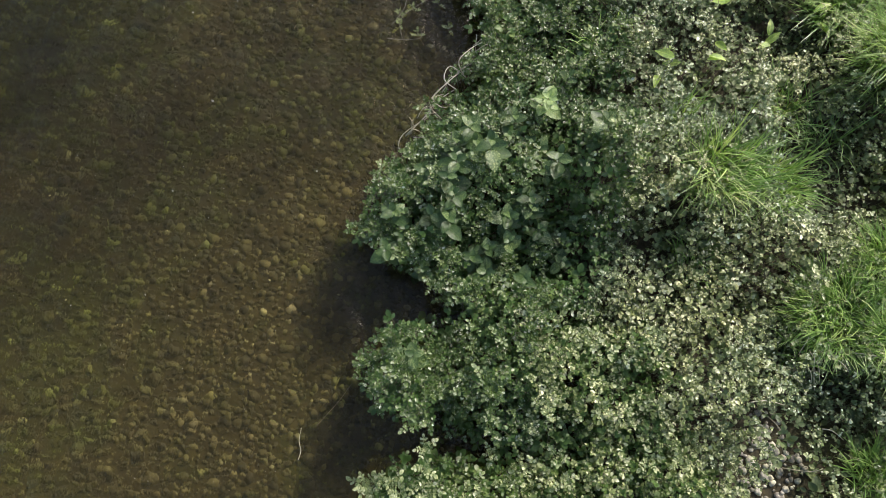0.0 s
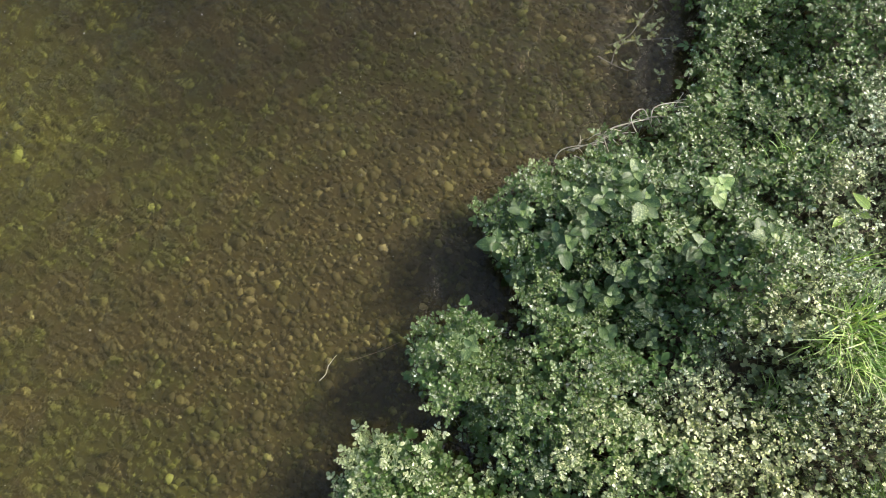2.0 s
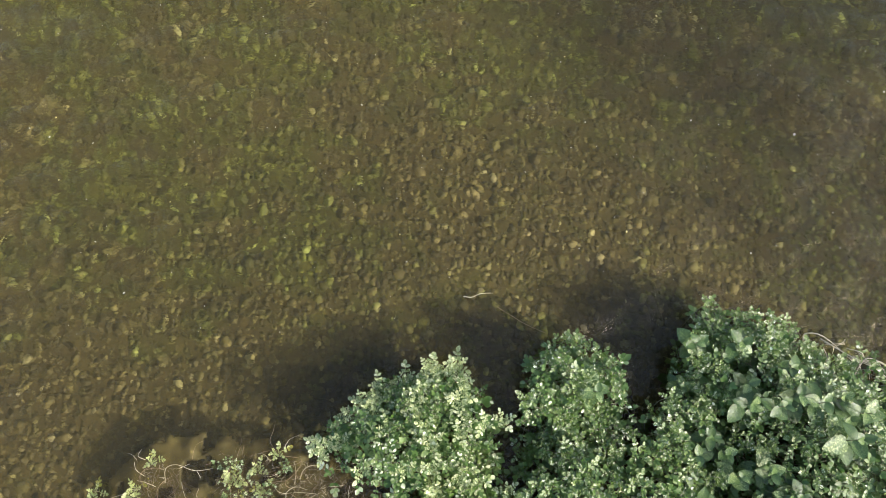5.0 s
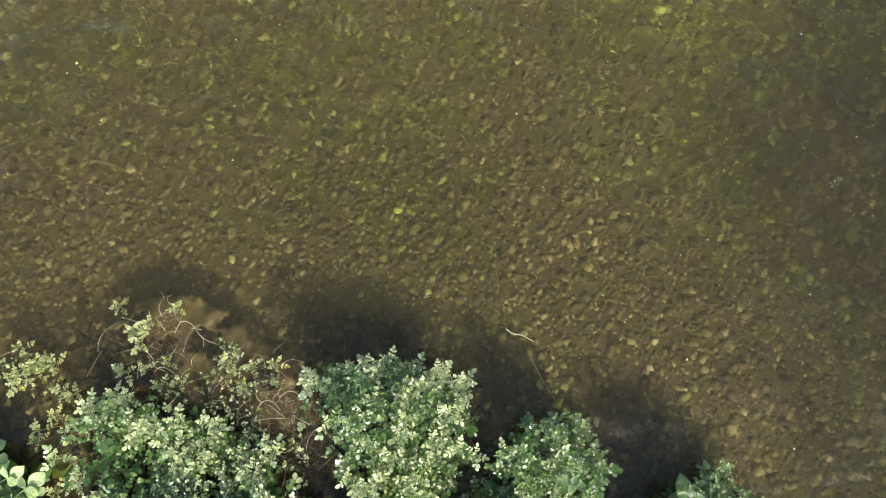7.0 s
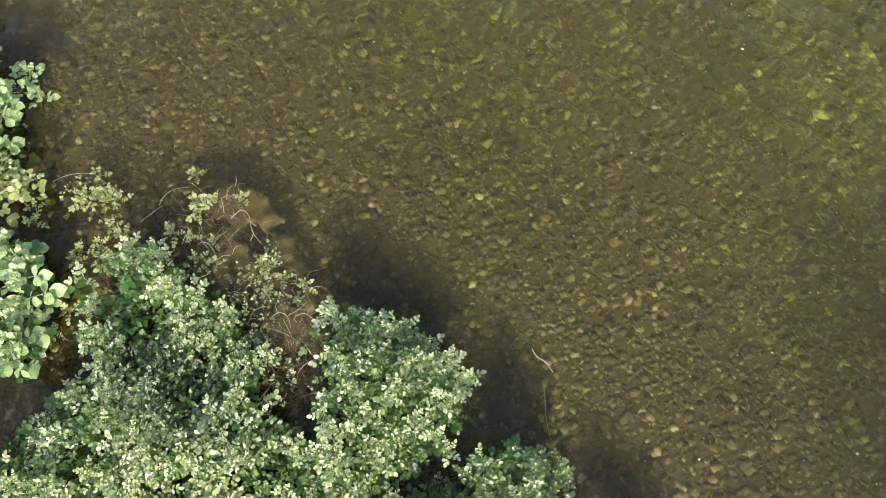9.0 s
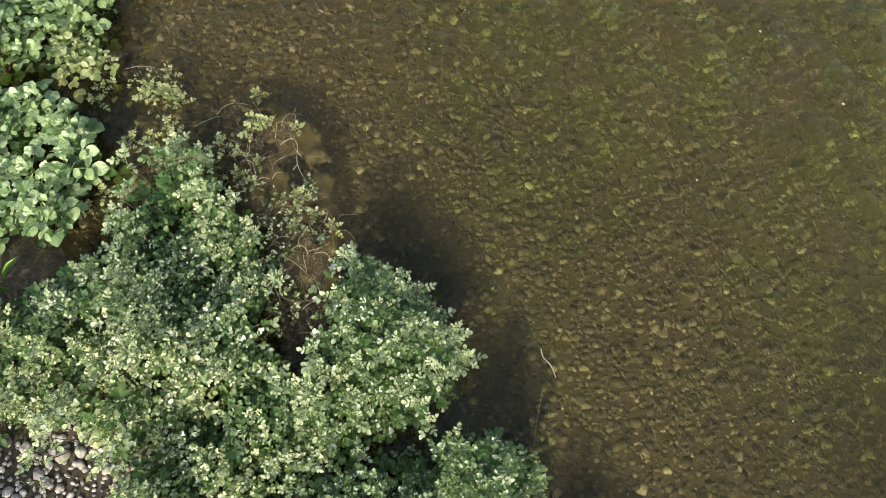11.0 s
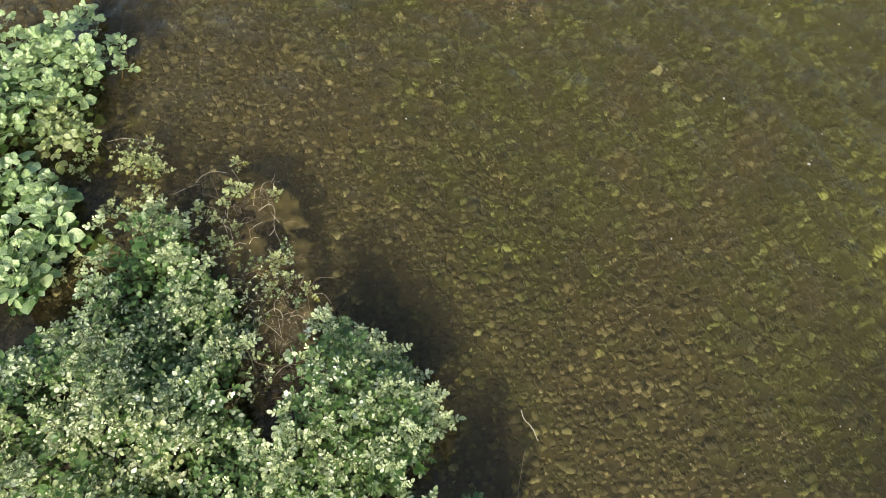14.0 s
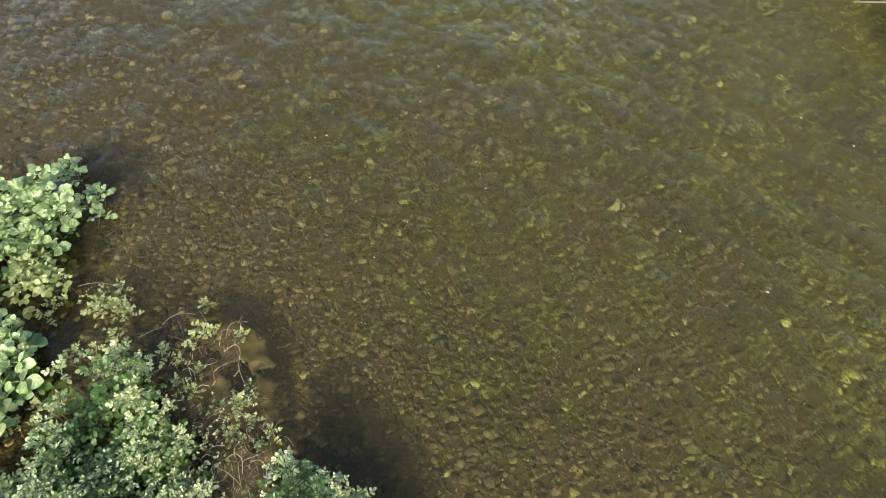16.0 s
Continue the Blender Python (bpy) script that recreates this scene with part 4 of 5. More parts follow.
def cress_shoot(x, y, top, count, length, out_turn, meshes, label, group, lean=0.05, stalk=STEM):
    foot = max(float(ground_height(x, y)), -0.08)
    root = thing("watercress_shoot", (x, y, foot), label, "watercress", group)
    tip = Vector((math.cos(out_turn) * lean, math.sin(out_turn) * lean, top - foot))
    tube("stem", [(-tip.x, -tip.y, 0), tip * 0.5 + Vector((0, 0, 0.01)), tip], 0.0018, stalk, root, sides=5)
    first = dice.uniform(0, 6.28)
    for k in range(count):
        level = k / count
        turn = first + 2.4 * k + dice.uniform(-0.3, 0.3)
        size = length * (0.45 + 0.8 * level) * dice.uniform(0.85, 1.15)
        at = tip * (1 - min(0.4, 0.05 / max(tip.z, 0.02)) * level)
        m = (Matrix.Translation(at) @ Matrix.Rotation(turn - math.pi / 2, 4, "Z") @ Matrix.Rotation(1.15 - 1.05 * level + dice.uniform(-0.25, 0.25), 4, "X")
             @ Matrix.Rotation(dice.uniform(-0.4, 0.4), 4, "Y") @ Matrix.Diagonal((size, size, size, 1)))
        part_at("leaf", dice.choice(meshes), root, m)
    return root


def shoots_along(line, gap, length, me, label, group, height, count=8, inward=math.pi / 2):
    for (x0, y0), (x1, y1) in zip(line, line[1:]):
        far = math.hypot(x1 - x0, y1 - y0)
        turn = math.atan2(y1 - y0, x1 - x0) + inward
        for k in range(max(1, round(far / gap))):
            t = (k + dice.uniform(0.2, 0.8)) / max(1, round(far / gap))
            back = dice.uniform(0.015, 0.08)
            cress_shoot(x0 + (x1 - x0) * t + math.cos(turn) * back, y0 + (y1 - y0) * t + math.sin(turn) * back, height + dice.uniform(-0.045, 0.04) + back * 0.5, count, length * dice.uniform(0.8, 1.35),
                        turn + math.pi + dice.gauss(0, 0.7), me, label, group, dice.uniform(0.0, 0.045))


shoots_along(LOBE_A[2:19], 0.055, 0.029, CRESS_ONE, "grey-green watercress shoot leaning out over the water", "watercress shoots at the edge", 0.10)
shoots_along(LOBE_B[2:7], 0.055, 0.029, CRESS_ONE, "grey-green watercress shoot leaning out over the water", "watercress shoots at the edge", 0.11)
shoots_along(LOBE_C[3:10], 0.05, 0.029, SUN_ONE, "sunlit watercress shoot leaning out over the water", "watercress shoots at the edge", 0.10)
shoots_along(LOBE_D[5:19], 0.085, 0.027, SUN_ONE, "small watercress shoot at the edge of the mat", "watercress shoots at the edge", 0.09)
for edge in (BROAD[2:13], BROAD_TWO[1:9], BROAD_THREE[1:7]):
    shoots_along(edge, 0.1, 0.045, BROAD_ONE, "bright green broad-leaved watercress shoot over dark water", "broad watercress shoots", 0.12, 7, -math.pi / 2)

# taller shoots that stand out of the mats
def shoots_in(poly, count, length, me, label, group):
    xs, ys = [p[0] for p in poly], [p[1] for p in poly]
    while count:
        x, y = dice.uniform(min(xs), max(xs)), dice.uniform(min(ys), max(ys))
        if inside(poly, np.array([x]), np.array([y]))[0]:
            cress_shoot(x, y, float(cover_height(x, y)) + dice.uniform(0.005, 0.04), 7, length * dice.uniform(0.9, 1.25), dice.uniform(0, 6.28), me, label, group, 0.02)
            count -= 1


shoots_in(LOBE_A[8:20], 64, 0.031, CRESS_ONE, "tall grey-green watercress shoot in the mat", "tall watercress shoots")
shoots_in(LOBE_B, 30, 0.031, CRESS_ONE, "tall grey-green watercress shoot in the mat", "tall watercress shoots")
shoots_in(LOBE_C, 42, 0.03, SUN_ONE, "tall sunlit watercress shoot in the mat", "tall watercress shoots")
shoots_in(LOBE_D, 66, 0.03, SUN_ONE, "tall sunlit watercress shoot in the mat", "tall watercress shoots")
shoots_in(BROAD, 24, 0.046, BROAD_ONE, "bright green broad-leaved watercress shoot in full sun", "broad watercress shoots")

# small shoots that float apart from the mats
for x, y in ((-1.413, -0.877), (-1.389, -0.907), (-1.415, -0.854), (-1.412, -0.822), (-1.38, -0.785), (-1.348, -0.801), (-1.461, -0.787), (-1.494, -1.036), (-1.507, -1.01), (-1.472, -1.06), (-1.246, -0.539), (-1.177, -0.566), (-1.133, -0.568), (-1.142, -0.524), (-1.104, -0.611), (-1.036, -0.665), (-0.993, -0.628), (-1.091, -0.699), (-1.239, -1.015), (-1.248, -0.982), (-1.24, -0.942), (-1.268, -0.873), (-1.238, -0.84), (-0.804, -0.544), (-0.799, -0.509), (-0.738, -0.507), (-0.713, -0.55), (-1.068, -0.455), (-0.648, -0.467), (-0.907, -0.652), (-0.97, -0.681), (-1.164, -1.181), (-1.117, -1.134), (-1.048, -1.207)):
    cress_shoot(x, y, dice.uniform(0.03, 0.06), 8, dice.uniform(0.024, 0.034), dice.uniform(0, 6.28), YOUNG_ONE, "small yellowish watercress shoot floating on the stream", "floating watercress shoots", 0.02, RUNNER)
for x, y in ((1.7, -0.2), (1.67, -0.215), (1.63, -0.29), (1.84, -0.27), (1.86, -0.3), (1.82, -0.29), (1.85, -0.21), (1.94, -0.23), (1.75, -0.26), (2.16, -0.2), (2.13, -0.225), (1.84, -0.38), (1.78, -0.36), (1.68, -0.4)):
    cress_shoot(x, y, dice.uniform(0.02, 0.04), 7, dice.uniform(0.017, 0.026), dice.uniform(0, 6.28), YOUNG_ONE, "tiny yellow-green watercress shoot on a trailing stem", "floating watercress shoots", 0.015, RUNNER)

for x, y in ((-2.163, -0.875), (-2.129, -0.858), (-2.013, -0.798), (-1.971, -0.784), (-1.888, -0.824), (-1.939, -0.825), (-2.297, -1.191), (-2.143, -1.052), (-2.2, -0.892)):
    cress_shoot(x, y, dice.uniform(0.05, 0.08), 8, dice.uniform(0.032, 0.042), dice.uniform(0, 6.28), BROAD_ONE, "pale broad-leaved watercress shoot apart on dark water", "broad watercress shoots", 0.02, RUNNER)

# ---- stems, straw and twigs on the water ----
def lone_stem(name, points, radius, mat, label, category, group=""):
    base = Vector(points[0])
    ob = tube(name, [Vector(p) - base for p in points], radius, mat)
    ob.location = base
    return tagged(ob, label, category, group)


lone_stem("dry_stem", [(0.0, 0.0, 0.004), (0.03, -0.006, 0.006), (0.06, 0.003, 0.008), (0.105, 0.002, 0.003)], 0.0015, DRY, "short pale dry stem lying on the stream", "stem")
lone_stem("dry_stem", [(0.115, -0.05, 0.002), (0.16, -0.085, 0.004), (0.205, -0.12, 0.01), (0.26, -0.16, 0.05)], 0.0012, RUNNER, "thin brown root trailing into the stream", "root")
STRAWS = [[(1.13, -0.29, 0.03), (1.125, -0.25, 0.06), (1.17, -0.265, 0.09), (1.25, -0.36, 0.09)], [(1.17, -0.27, 0.07), (1.24, -0.34, 0.1), (1.3, -0.375, 0.1), (1.36, -0.44, 0.09)],
          [(1.28, -0.4, 0.1), (1.31, -0.36, 0.11), (1.38, -0.42, 0.12), (1.43, -0.46, 0.1)], [(1.36, -0.45, 0.09), (1.38, -0.4, 0.13), (1.44, -0.42, 0.12), (1.42, -0.48, 0.08)],
          [(1.24, -0.4, 0.09), (1.29, -0.35, 0.1), (1.35, -0.39, 0.11), (1.47, -0.49, 0.1)], [(1.42, -0.47, 0.1), (1.46, -0.45, 0.13), (1.52, -0.5, 0.13), (1.56, -0.54, 0.1)]]
for s in STRAWS:
    lone_stem("dry_stem", s, 0.0022, DRY, "pale dry bent stem along the overhanging edge", "stem", "dry stems at the edge")
for k in range(24):
    t = dice.random()
    x, y, a = 1.12 + 0.44 * t, -0.26 - 0.26 * t + dice.uniform(-0.025, 0.02), dice.gauss(-0.55, 0.5)
    n = dice.uniform(0.012, 0.034)
    bow = dice.uniform(-0.014, 0.014)
    lone_stem("dry_stem", [(x, y, 0.095), (x + n * math.cos(a) - bow * math.sin(a), y + n * math.sin(a) + bow * math.cos(a), 0.125), (x + 2 * n * math.cos(a), y + 2 * n * math.sin(a), 0.1)], 0.0013, DRY,
              "short pale dry stem along the overhanging edge", "stem", "dry stems at the edge")
for s in ([(1.61, -0.16, 0.004), (1.6, -0.22, 0.02), (1.61, -0.29, 0.02), (1.65, -0.29, 0.005)], [(1.67, -0.17, 0.004), (1.74, -0.22, 0.03), (1.85, -0.22, 0.02), (1.94, -0.23, 0.004)],
          [(2.27, -0.11, 0.01), (2.31, -0.13, 0.05), (2.31, -0.18, 0.03)], [(2.1, -0.22, 0.01), (2.14, -0.18, 0.04), (2.19, -0.19, 0.02)], [(1.61, -0.22, 0.01), (1.68, -0.205, 0.02), (1.74, -0.25, 0.02), (1.84, -0.37, 0.01)]):
    lone_stem("trailing_stem", s, 0.0014, FADED, "yellow-brown trailing stem on the stream", "stem", "trailing stems on the water")
LOOPS = [[(-1.03, -0.52, 0.01), (-1.015, -0.475, 0.05), (-0.975, -0.465, 0.06), (-0.93, -0.49, 0.03), (-0.88, -0.49, 0.0)], [(-0.64, -0.62, 0.02), (-0.63, -0.585, 0.05), (-0.6, -0.57, 0.05), (-0.57, -0.585, 0.02)],
         [(-0.59, -0.55, 0.03), (-0.57, -0.52, 0.06), (-0.54, -0.51, 0.05), (-0.51, -0.53, 0.01)]]
for s in LOOPS:
    lone_stem("dry_stem", s, 0.0015, FADED, "pale looped dry stem over brown roots", "stem", "looped stems on the water")
for s in ([(-1.724, -1.137, 0.05), (-1.678, -1.135, 0.045), (-1.626, -1.13, 0.03), (-1.581, -1.12, 0.01)], [(-1.566, -0.944, 0.005), (-1.543, -0.886, 0.02), (-1.508, -0.829, 0.02), (-1.474, -0.797, 0.005)],
          [(-1.225, -0.689, 0.03), (-1.235, -0.654, 0.045), (-1.234, -0.612, 0.045), (-1.217, -0.57, 0.03)], [(-1.213, -0.775, 0.03), (-1.207, -0.735, 0.045), (-1.211, -0.693, 0.04), (-1.22, -0.679, 0.02)],
          [(-1.211, -0.551, 0.05), (-1.155, -0.54, 0.04), (-1.117, -0.531, 0.01)], [(-0.633, -0.66, 0.02), (-0.598, -0.632, 0.04), (-0.555, -0.608, 0.035), (-0.529, -0.598, 0.01)],
          [(-0.729, -0.458, 0.01), (-0.703, -0.461, 0.035), (-0.684, -0.484, 0.02)], [(-1.113, -0.682, 0.03), (-1.087, -0.659, 0.045), (-1.07, -0.643, 0.03)]):
    lone_stem("dry_stem", s, 0.0011, FADED, "pale bent stem lying over the floating mat", "stem", "looped stems on the water")
for k in range(75):
    a = dice.uniform(0, 6.28)
    x, y = dice.uniform(-1.2, -0.35), dice.uniform(-0.76, -0.4)
    if not inside(RUNNERS, np.array([x]), np.array([y]))[0]:
        continue
    n, z = dice.uniform(0.04, 0.11), dice.uniform(0.0, 0.02)
    pts = []
    for j in range(4):
        pts.append((x, y, z + dice.uniform(0, 0.025) * (0 < j < 3)))
        x, y, a = x + math.cos(a) * n / 3, y + math.sin(a) * n / 3, a + dice.uniform(-0.9, 0.9)
    lone_stem("trailing_stem", pts, dice.uniform(0.0006, 0.0011), RUNNER, "thin red-brown rooting stem floating at the edge", "stem", "rooting stems on the water")


for k in range(34):
    a = dice.uniform(0, 6.28)
    x, y = dice.uniform(-1.15, -0.4), dice.uniform(-0.74, -0.43)
    n, bow, z = dice.uniform(0.018, 0.04), dice.uniform(-0.012, 0.012), dice.uniform(0.008, 0.02)
    lone_stem("dry_stem", [(x, y, z), (x + n * math.cos(a) - bow * math.sin(a), y + n * math.sin(a) + bow * math.cos(a), z + 0.015), (x + 2 * n * math.cos(a), y + 2 * n * math.sin(a), z)],
              dice.uniform(0.0005, 0.0009), DRY, "short pale dry straw among floating roots", "stem", "dry straws among the roots")


def build_roots():
    """A brown tangle of fine curling roots that floats at the mat's edge."""
    n = 6500
    x, y = rng.uniform(-1.3, -0.3, n), rng.uniform(-0.78, -0.34, n)
    keep = inside(ROOTS, x, y) & (value_noise(x, y, 0.09, 41) > -0.35)
    x, y = x[keep], y[keep]
    n = len(x)
    a, step, z = rng.uniform(0, 2 * np.pi, n), rng.uniform(0.004, 0.011, n), rng.uniform(-0.03, 0.01, n)
    curl = rng.normal(0, 0.45, n)
    start, end = [], []
    for k in range(6):
        start.append(np.stack([x, y, z], -1))
        x, y, z = x + np.cos(a) * step, y + np.sin(a) * step, z + rng.normal(0, 0.002, n)
        end.append(np.stack([x, y, z], -1))
        a = a + curl + rng.normal(0, 0.25, n)
    ob = stems("root_tangle", np.concatenate(start), np.concatenate(end), 0.0007, ROOT)
    tagged(ob, "red-brown tangle of fine roots floating at the edge", "roots", kind="stuff")


build_roots()


def build_straw_litter():
    """Short pale bits of dead stem caught in the floating roots between two lobes."""
    n = 800
    x, y = rng.uniform(-1.1, -0.3, n), rng.uniform(-0.76, -0.44, n)
    keep = inside(ROOTS, x, y) & (value_noise(x, y, 0.07, 71) + 0.9 * smoothstep(-0.9, -0.5, x) > 0.15)
    x, y = x[keep], y[keep]
    n = len(x)
    a, step, z = rng.uniform(0, 2 * np.pi, n), rng.uniform(0.003, 0.0075, n), rng.uniform(0.004, 0.04, n)
    curl, start, end = rng.normal(0, 0.5, n), [], []
    for k in range(3):
        start.append(np.stack([x, y, z], -1))
        x, y, z, a = x + np.cos(a) * step, y + np.sin(a) * step, z + rng.normal(0, 0.003, n), a + curl
        end.append(np.stack([x, y, z], -1))
    ob = stems("straw_litter", np.concatenate(start), np.concatenate(end), 0.0008, FADED)
    tagged(ob, "short pale bits of dead stem caught in floating roots", "litter", kind="stuff")


build_straw_litter()


def build_root_mat():
    """A flat felt of roots, silt and algae just under the surface; its rim throws a dark band on the bed."""
    rim = [(-0.42, -0.56), (-0.52, -0.5), (-0.6, -0.472), (-0.69, -0.437), (-0.83, -0.405), (-0.94, -0.38), (-1.05, -0.386), (-1.15, -0.42), (-1.235, -0.485), (-1.24, -0.57), (-1.18, -0.64), (-1.05, -0.66), (-0.98, -0.74), (-0.9, -0.76), (-0.66, -0.72), (-0.5, -0.64)]
    x, y = np.meshgrid(np.arange(-1.36, -0.28, 0.011), np.arange(-0.92, -0.36, 0.011))
    wave = 0.028 * value_noise(x, y, 0.06, 61) + 0.014 * value_noise(x, y, 0.024, 62)
    depth = np.where(inside(rim, x + wave, y + wave), 1, -1) * edge_distance(rim, x + wave, y + wave)
    hole = value_noise(x, y, 0.1, 63) + 0.6 * value_noise(x, y, 0.04, 64)
    keep = (depth > 0) & ((hole > -0.62) | (depth < 0.05))
    z = -0.01 - 0.012 * (1 - smoothstep(0.0, 0.05, depth)) + 0.008 * value_noise(x, y, 0.03, 65) + 0.005 * value_noise(x, y, 0.014, 66)
    n, w = x.shape
    i = (np.arange(n - 1)[:, None] * w + np.arange(w - 1)).ravel()
    quads = np.stack([i, i + 1, i + w + 1, i + w], -1)
    quads = quads[keep.ravel()[quads].all(1)]
    used, quads = np.unique(quads, return_inverse=True)
    ob = mesh_object("root_mat", np.stack([x.ravel(), y.ravel(), z.ravel()], -1)[used], quads.reshape(-1, 4), MAT_FELT)
    thick = ob.modifiers.new("thickness", "SOLIDIFY")
    thick.thickness, thick.offset = 0.015, -1.0
    tagged(ob, "olive-brown felt of roots and silt under the surface", "roots", kind="stuff")


MAT_FELT = stem_material("root_felt", [(0.3, (0.052, 0.043, 0.026)), (0.55, (0.083, 0.07, 0.042)), (0.75, (0.125, 0.108, 0.064))])
build_root_mat()

# ---- specks and fallen leaves that float ----
SPECK_MATS = [stem_material("pale_speck", [(0.3, (0.26, 0.25, 0.2)), (0.7, (0.42, 0.4, 0.34))]), stem_material("yellow_speck", [(0.3, (0.4, 0.34, 0.12)), (0.7, (0.55, 0.48, 0.2))])]
SPECKS = [blade_mesh("floating_leaf", [0.05, 0.25, 0.33, 0.3, 0.18, 0.02], 0.05, m, 0.15) for m in SPECK_MATS]
for k in range(150):
    x, y = dice.uniform(-3.2, 2.2), dice.uniform(0.05, 2.8)
    size = dice.choice((0.005, 0.006, 0.008, 0.01, 0.014))
    ob = new("floating_leaf", SPECKS[dice.random() < 0.35])
    ob.matrix_basis = pose(x, y, 0.004, dice.uniform(-6, 6), dice.uniform(-6, 6), dice.uniform(0, 360)) @ Matrix.Diagonal((size, size, size, 1))
    tagged(ob, "tiny pale leaf fragment drifting on the stream", "leaf", "leaf fragments on the water")


def build_flecks():
    """Countless pale flecks: plant litter on the stream, and water sparkle painted as specks."""
    n = 620
    x, y = rng.uniform(-3.0, 2.3, n), rng.uniform(-0.1, 2.6, n)
    at = np.stack([x, y, np.full(n, 0.003)], -1)
    size = rng.uniform(0.002, 0.0055, n)
    ob = leaves("floating_flecks", leaf_arrays(at, rng.uniform(0, 2 * np.pi, n), rng.normal(0.05, 0.1, n), size, size * rng.uniform(0.4, 0.9, n)), SPECK_MATS[0])
    tagged(ob, "tiny pale flecks on the stream, drifting litter and painted sparkle", "litter", kind="stuff")


build_flecks()

# ---- bare gravel and its stones ----
def build_gravel():
    x, y = jitter_grid(-0.6, 0.5, -2.0, -1.2, 0.02)
    keep = inside(BARE, x, y) | (value_noise(x, y, 0.1, 31) > 0.45)
    x, y = x[keep], y[keep]
    size = np.clip(rng.lognormal(math.log(0.017), 0.35, len(x)), 0.009, 0.035)
    ob = scatter_stones("bank_gravel", x, y, ground_height(x, y) + size * 0.15, size, GRAVEL, label="")
    tagged(ob, "grey pebbly gravel on a bare patch of the bank", "gravel", kind="stuff")


build_gravel()


def stone_mesh(name, subdivisions, seed, mat, jag=0.12):
    bm = bmesh.new()
    bmesh.ops.create_icosphere(bm, subdivisions=subdivisions, radius=0.5)
    for p in bm.verts:
        p.co *= 1 + jag * noise.noise(p.co * 2.2 + Vector((seed * 7.1, 0, 0)))
        p.co.z *= 0.62
    me = bpy.data.meshes.new(name)
    bm.to_mesh(me)
    bm.free()
    for p in me.polygons:
        p.use_smooth = True
    me.materials.append(mat)
    return me


COBBLES = [stone_mesh("stone", 3, k, COBBLE, 0.35) for k in range(4)]
for x, y, size in ((-0.29, -1.46, 0.05), (-0.28, -1.41, 0.042), (-0.28, -1.5, 0.03), (-0.2, -1.35, 0.035), (-0.27, -1.32, 0.03), (-0.1, -1.03, 0.036), (-0.12, -1.27, 0.028), (-0.23, -1.52, 0.034),
                   (0.17, -1.52, 0.04), (0.1, -1.49, 0.045), (0.06, -1.53, 0.034), (0.04, -1.47, 0.03), (0.14, -1.57, 0.03), (0.01, -1.51, 0.03), (0.08, -1.46, 0.03), (0.21, -1.54, 0.034),
                   (-0.05, -1.55, 0.03), (-0.15, -1.48, 0.04), (-0.35, -1.55, 0.045), (0.12, -1.62, 0.03)):
    ob = new("stone", dice.choice(COBBLES))
    ob.matrix_basis = pose(x, y, float(ground_height(x, y)) + size * 0.16, dice.uniform(-12, 12), dice.uniform(-12, 12), dice.uniform(0, 360)) @ Matrix.Diagonal((size * 0.95, size * 0.75, size * 0.8, 1))
    tagged(ob, "smooth pale grey stone on the gravelly bank", "stone", "stones on the bank")

# dead blades and twigs fallen over the weeds and the gravel
for x0, y0, x1, y1 in ((0.49, -1.57, 0.55, -1.63), (0.45, -1.6, 0.56, -1.64), (0.46, -1.63, 0.37, -1.68), (0.44, -1.64, 0.34, -1.67), (0.38, -1.54, 0.35, -1.6), (0.47, -1.68, 0.4, -1.75),
                       (0.46, -1.76, 0.44, -1.87), (0.41, -1.61, 0.36, -1.64), (0.28, -1.4, 0.28, -1.51), (0.25, -1.54, 0.19, -1.59), (0.22, -1.7, 0.19, -1.77), (0.09, -1.58, 0.1, -1.66)):
    z0, z1 = (float(cover_height(x, y)) * 0.9 if not inside(BARE, np.array([x]), np.array([y]))[0] else float(ground_height(x, y)) + 0.02 for x, y in ((x0, y0), (x1, y1)))
    bow = dice.uniform(-0.012, 0.012)
    lone_stem("dead_blade", [(x0, y0, z0), ((x0 + x1) / 2 + bow, (y0 + y1) / 2 + bow, (z0 + z1) / 2 + 0.018), (x1, y1, z1)], dice.uniform(0.0013, 0.0022), DRY, "straw-coloured dead grass blade fallen over the weeds", "dead grass", "dead blades on the bank")

# ---- grassy bank beyond the close plants ----
def build_bank_grass():
    """Coarse grass over both banks, in uneven tufts."""
    x, y = jitter_grid(-9, 9, -8, -1.0, 0.1)
    shore = -1.0 - 0.45 * smoothstep(0.2, -1.2, x) - 0.5 * smoothstep(-1.2, -2.4, x) + 0.25 * smoothstep(0.2, 1.0, x)
    keep = (y < shore - 0.05) & ~inside(INLAND, x, y) & ~inside(LOBE_A, x, y) & ~inside(LOBE_D, x, y) & ~inside(BROAD, x, y)
    x, y = x[keep], y[keep]
    far_x, far_y = jitter_grid(-9, 9, 3.7, 8, 0.2)
    x, y = np.concatenate([x, far_x]), np.concatenate([y, far_y])
    n = len(x)
    v = []
    for k in range(3):
        turn, rise = rng.uniform(0, 2 * np.pi, n), rng.uniform(0.5, 1.3, n)
        at = np.stack([x + rng.normal(0, 0.03, n), y + rng.normal(0, 0.03, n), ground_height(x, y) - 0.01], -1)
        v.append(leaf_arrays(at, turn, rise, rng.uniform(0.08, 0.22, n), rng.uniform(0.008, 0.022, n), rng.normal(0, 0.4, n)))
    ob = leaves("bank_grass", np.concatenate(v), GRASS)
    tagged(ob, "rough green grass and weeds over the bank", "grass", kind="stuff")


build_bank_grass()

# ---- trees and bushes beyond ----
rng, dice = np.random.default_rng(5), random.Random(5)


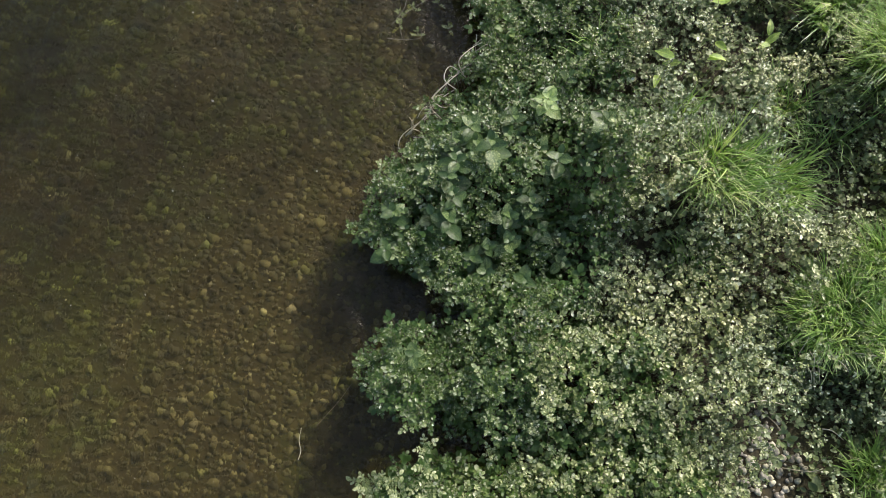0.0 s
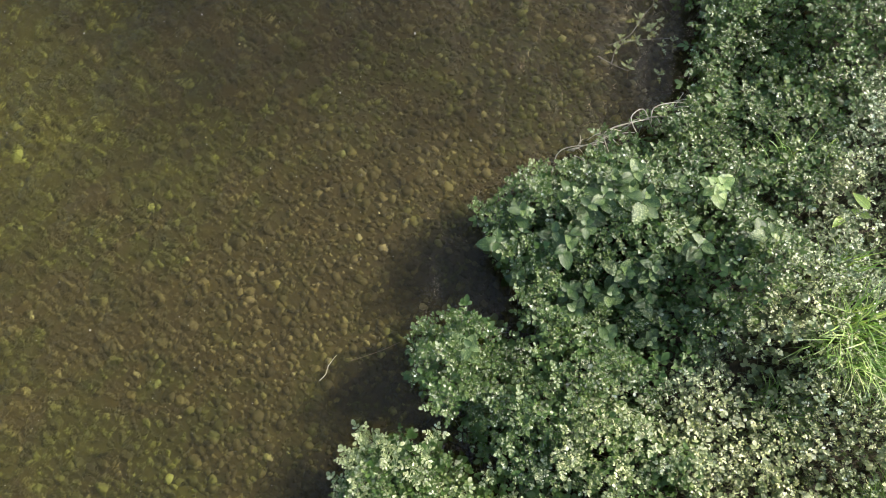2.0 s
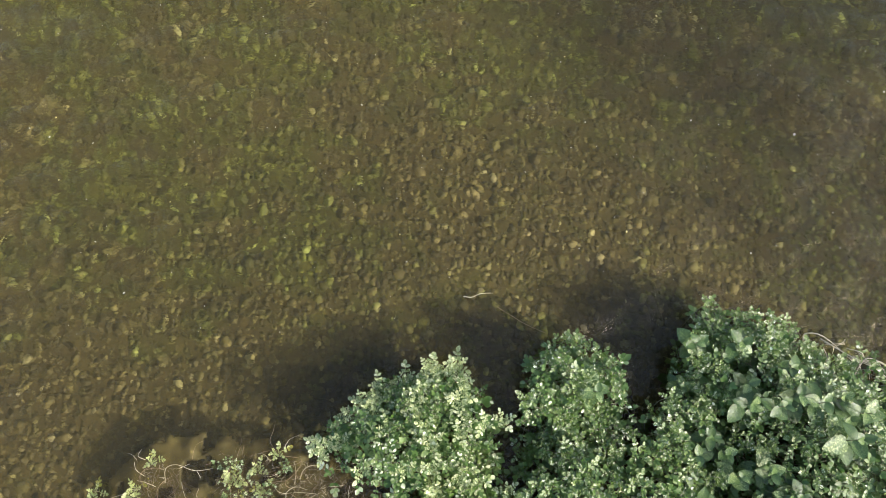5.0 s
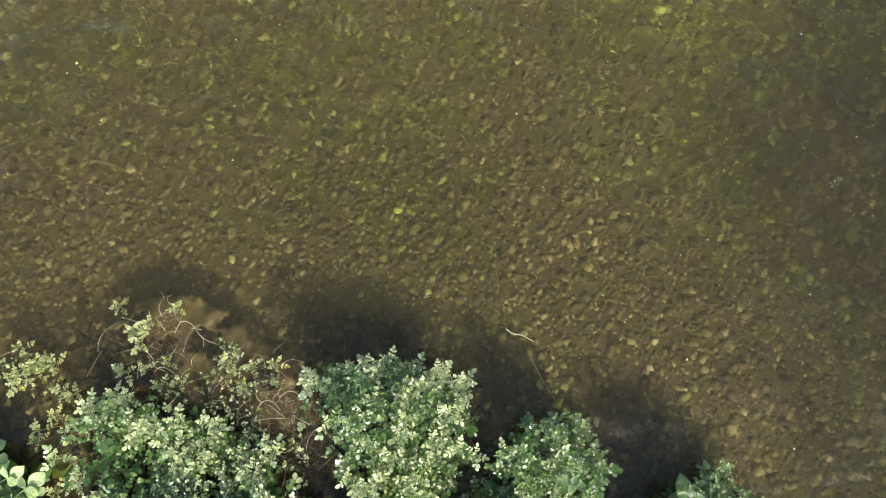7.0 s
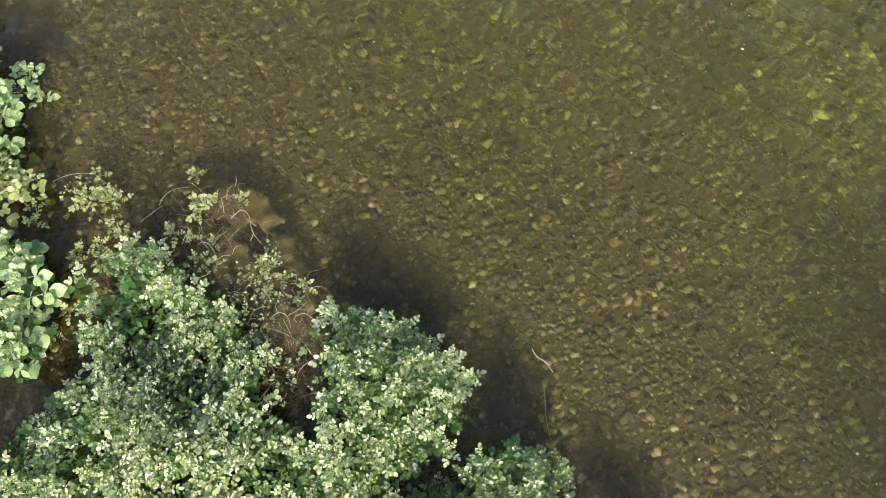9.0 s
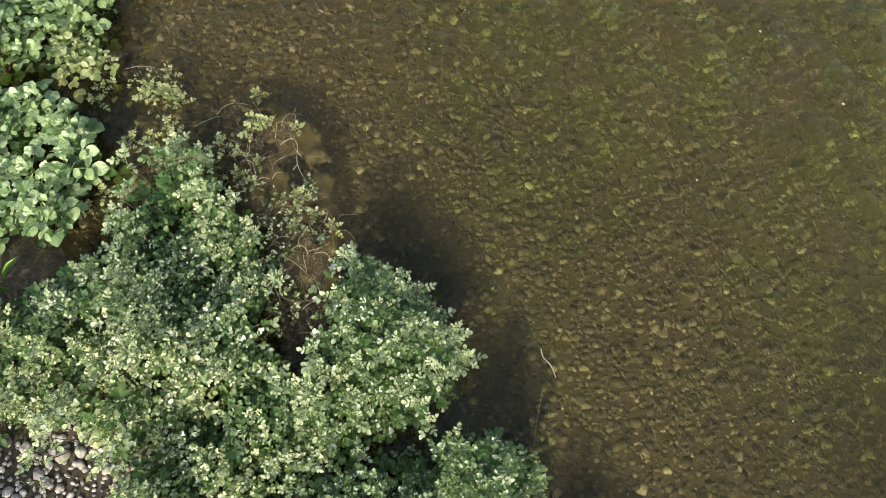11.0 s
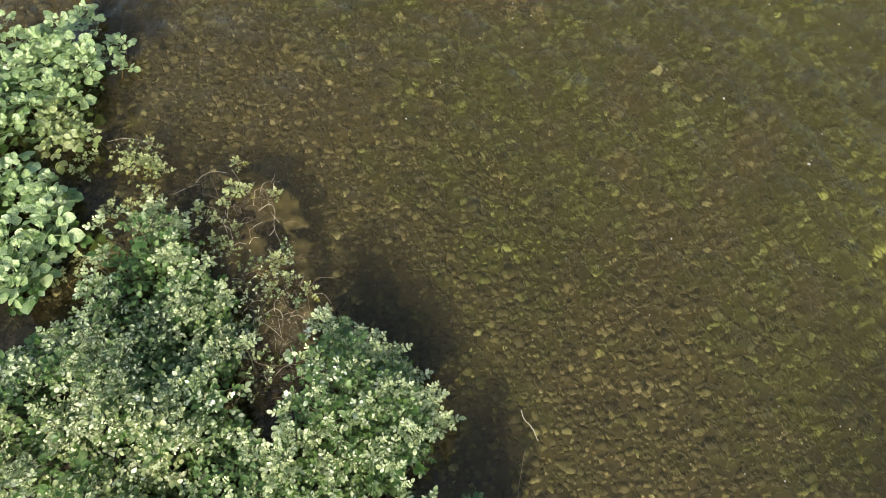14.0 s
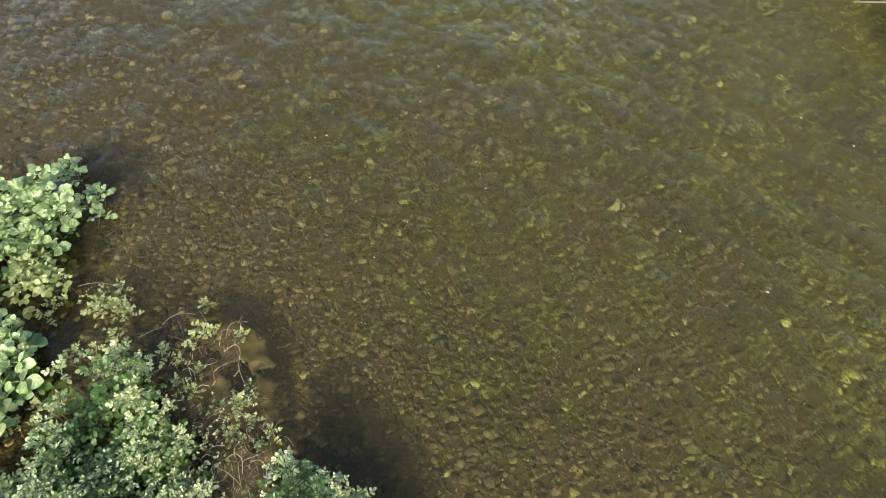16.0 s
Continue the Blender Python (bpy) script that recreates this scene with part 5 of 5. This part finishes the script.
def leaf_cluster(name, centres, radius, count, length, mat, parent):
    """Many small leaves round the centres, thinner towards the outside."""
    n = len(centres) * count
    c = np.repeat(np.asarray(centres, float), count, 0)
    d = rng.normal(0, 1, (n, 3))
    d /= np.linalg.norm(d, axis=1, keepdims=True)
    at = c + d * (radius * rng.uniform(0.2, 1.0, n) ** 0.6)[:, None] * (1, 1, 0.8)
    ln = length * rng.uniform(0.7, 1.3, n)
    return leaves(name, leaf_arrays(at, rng.uniform(0, 2 * np.pi, n), rng.normal(0, 0.5, n), ln, ln * 0.6, rng.normal(0, 0.5, n)), mat, parent)


TREE_LEAF = leaf_material("tree_leaf", [(0.0, (0.04, 0.07, 0.025)), (1.0, (0.08, 0.12, 0.04))], 0.5, 0.25)


def bank_tree(x, y, crown, spread, height, label):
    foot = float(ground_height(x, y))
    root = thing("tree", (x, y, foot), label, "tree", "trees on the bank")
    top = Vector((crown[0] - x, crown[1] - y, crown[2] - foot))
    tube("trunk", [(0, 0, -0.1), top * 0.35 + Vector((0.1, 0.05, 0.3)), top * 0.75, top], 0.13, BARK, root, sides=10, taper=0.35)
    centres = []
    for k in range(34):
        d = Vector((dice.gauss(0, 1), dice.gauss(0, 1), dice.gauss(0, 1))).normalized() * spread * dice.uniform(0.3, 1.0)
        centres.append(top + Vector((d.x, d.y, d.z * 0.75)))
    for k in range(9):
        start = top * dice.uniform(0.6, 0.95)
        end = centres[k]
        tube("limb", [start, (start + end) / 2 + Vector((0, 0, 0.12)), end], 0.045, BARK, root, sides=6, taper=0.3)
    leaf_cluster("crown", centres, spread * 0.36, 185, 0.07, TREE_LEAF, root)
    # a thin, low bough, also unseen, added to dapple the water near the bank
    tip = Vector((6.7 - x, -3.83 - y, 4.5 - foot))
    tube("bough", [top * 0.55, (top * 0.55 + tip) / 2 + Vector((0, 0, 0.25)), tip], 0.022, BARK, root, sides=6, taper=0.3)
    light = [tip + Vector((dice.uniform(-0.4, 0.45), dice.uniform(-0.9, 0.95), dice.uniform(-0.3, 0.35))) for k in range(19)]
    leaf_cluster("spray", light, 0.3, 17, 0.065, TREE_LEAF, root)


# Unseen tree; its crown is placed so its shadow darkens the upstream water.
bank_tree(8.1, -3.6, (8.68, -3.08, 5.4), 1.35, 6, "leafy tree on the bank that shades the stream")


def bush(x, y, spread, label):
    foot = float(ground_height(x, y))
    root = thing("bush", (x, y, foot), label, "bush", "bushes on the far bank")
    centres = [(dice.uniform(-1, 1) * spread, dice.uniform(-0.8, 0.8) * spread, dice.uniform(0.15, 0.9) * spread) for k in range(16)]
    for c in centres[:6]:
        tube("branch", [(0, 0, -0.05), (c[0] * 0.4, c[1] * 0.4, c[2] * 0.7), c], 0.012, BARK, root, sides=5)
    leaf_cluster("foliage", centres, spread * 0.35, 160, 0.045, TREE_LEAF, root)


for x, y, s in ((-0.95, 3.65, 0.45), (0.2, 4.1, 0.6), (-1.9, 4.5, 0.6), (1.3, 4.2, 0.6), (-3.2, 4.6, 0.7), (2.4, 4.3, 0.6)):
    bush(x, y, s, "dark green bush overhanging the far edge of the stream")
lone_stem("bare_twig", [(-0.9, 3.75, 0.3), (-1.2, 3.4, 0.2), (-1.42, 3.16, 0.16), (-1.5, 3.04, 0.15)], 0.008, BARK, "bare twig reaching out from the far bush", "twig")

# ---- the pebbles nearest the path, each a piece of its own ----
PEBBLE_SHAPES = [stone_mesh("pebble", 1, k + 9, PEBBLE_ONE, 0.4) for k in range(6)]
for x, y, z, size in SINGLE_PEBBLES:
    m = pose(x, y, z + size * 0.04, dice.uniform(-14, 14), dice.uniform(-14, 14), dice.uniform(0, 360)) @ Matrix.Diagonal((size, size * dice.uniform(0.65, 1), size * 0.7, 1))
    part_at("pebble", dice.choice(PEBBLE_SHAPES), ground, m)
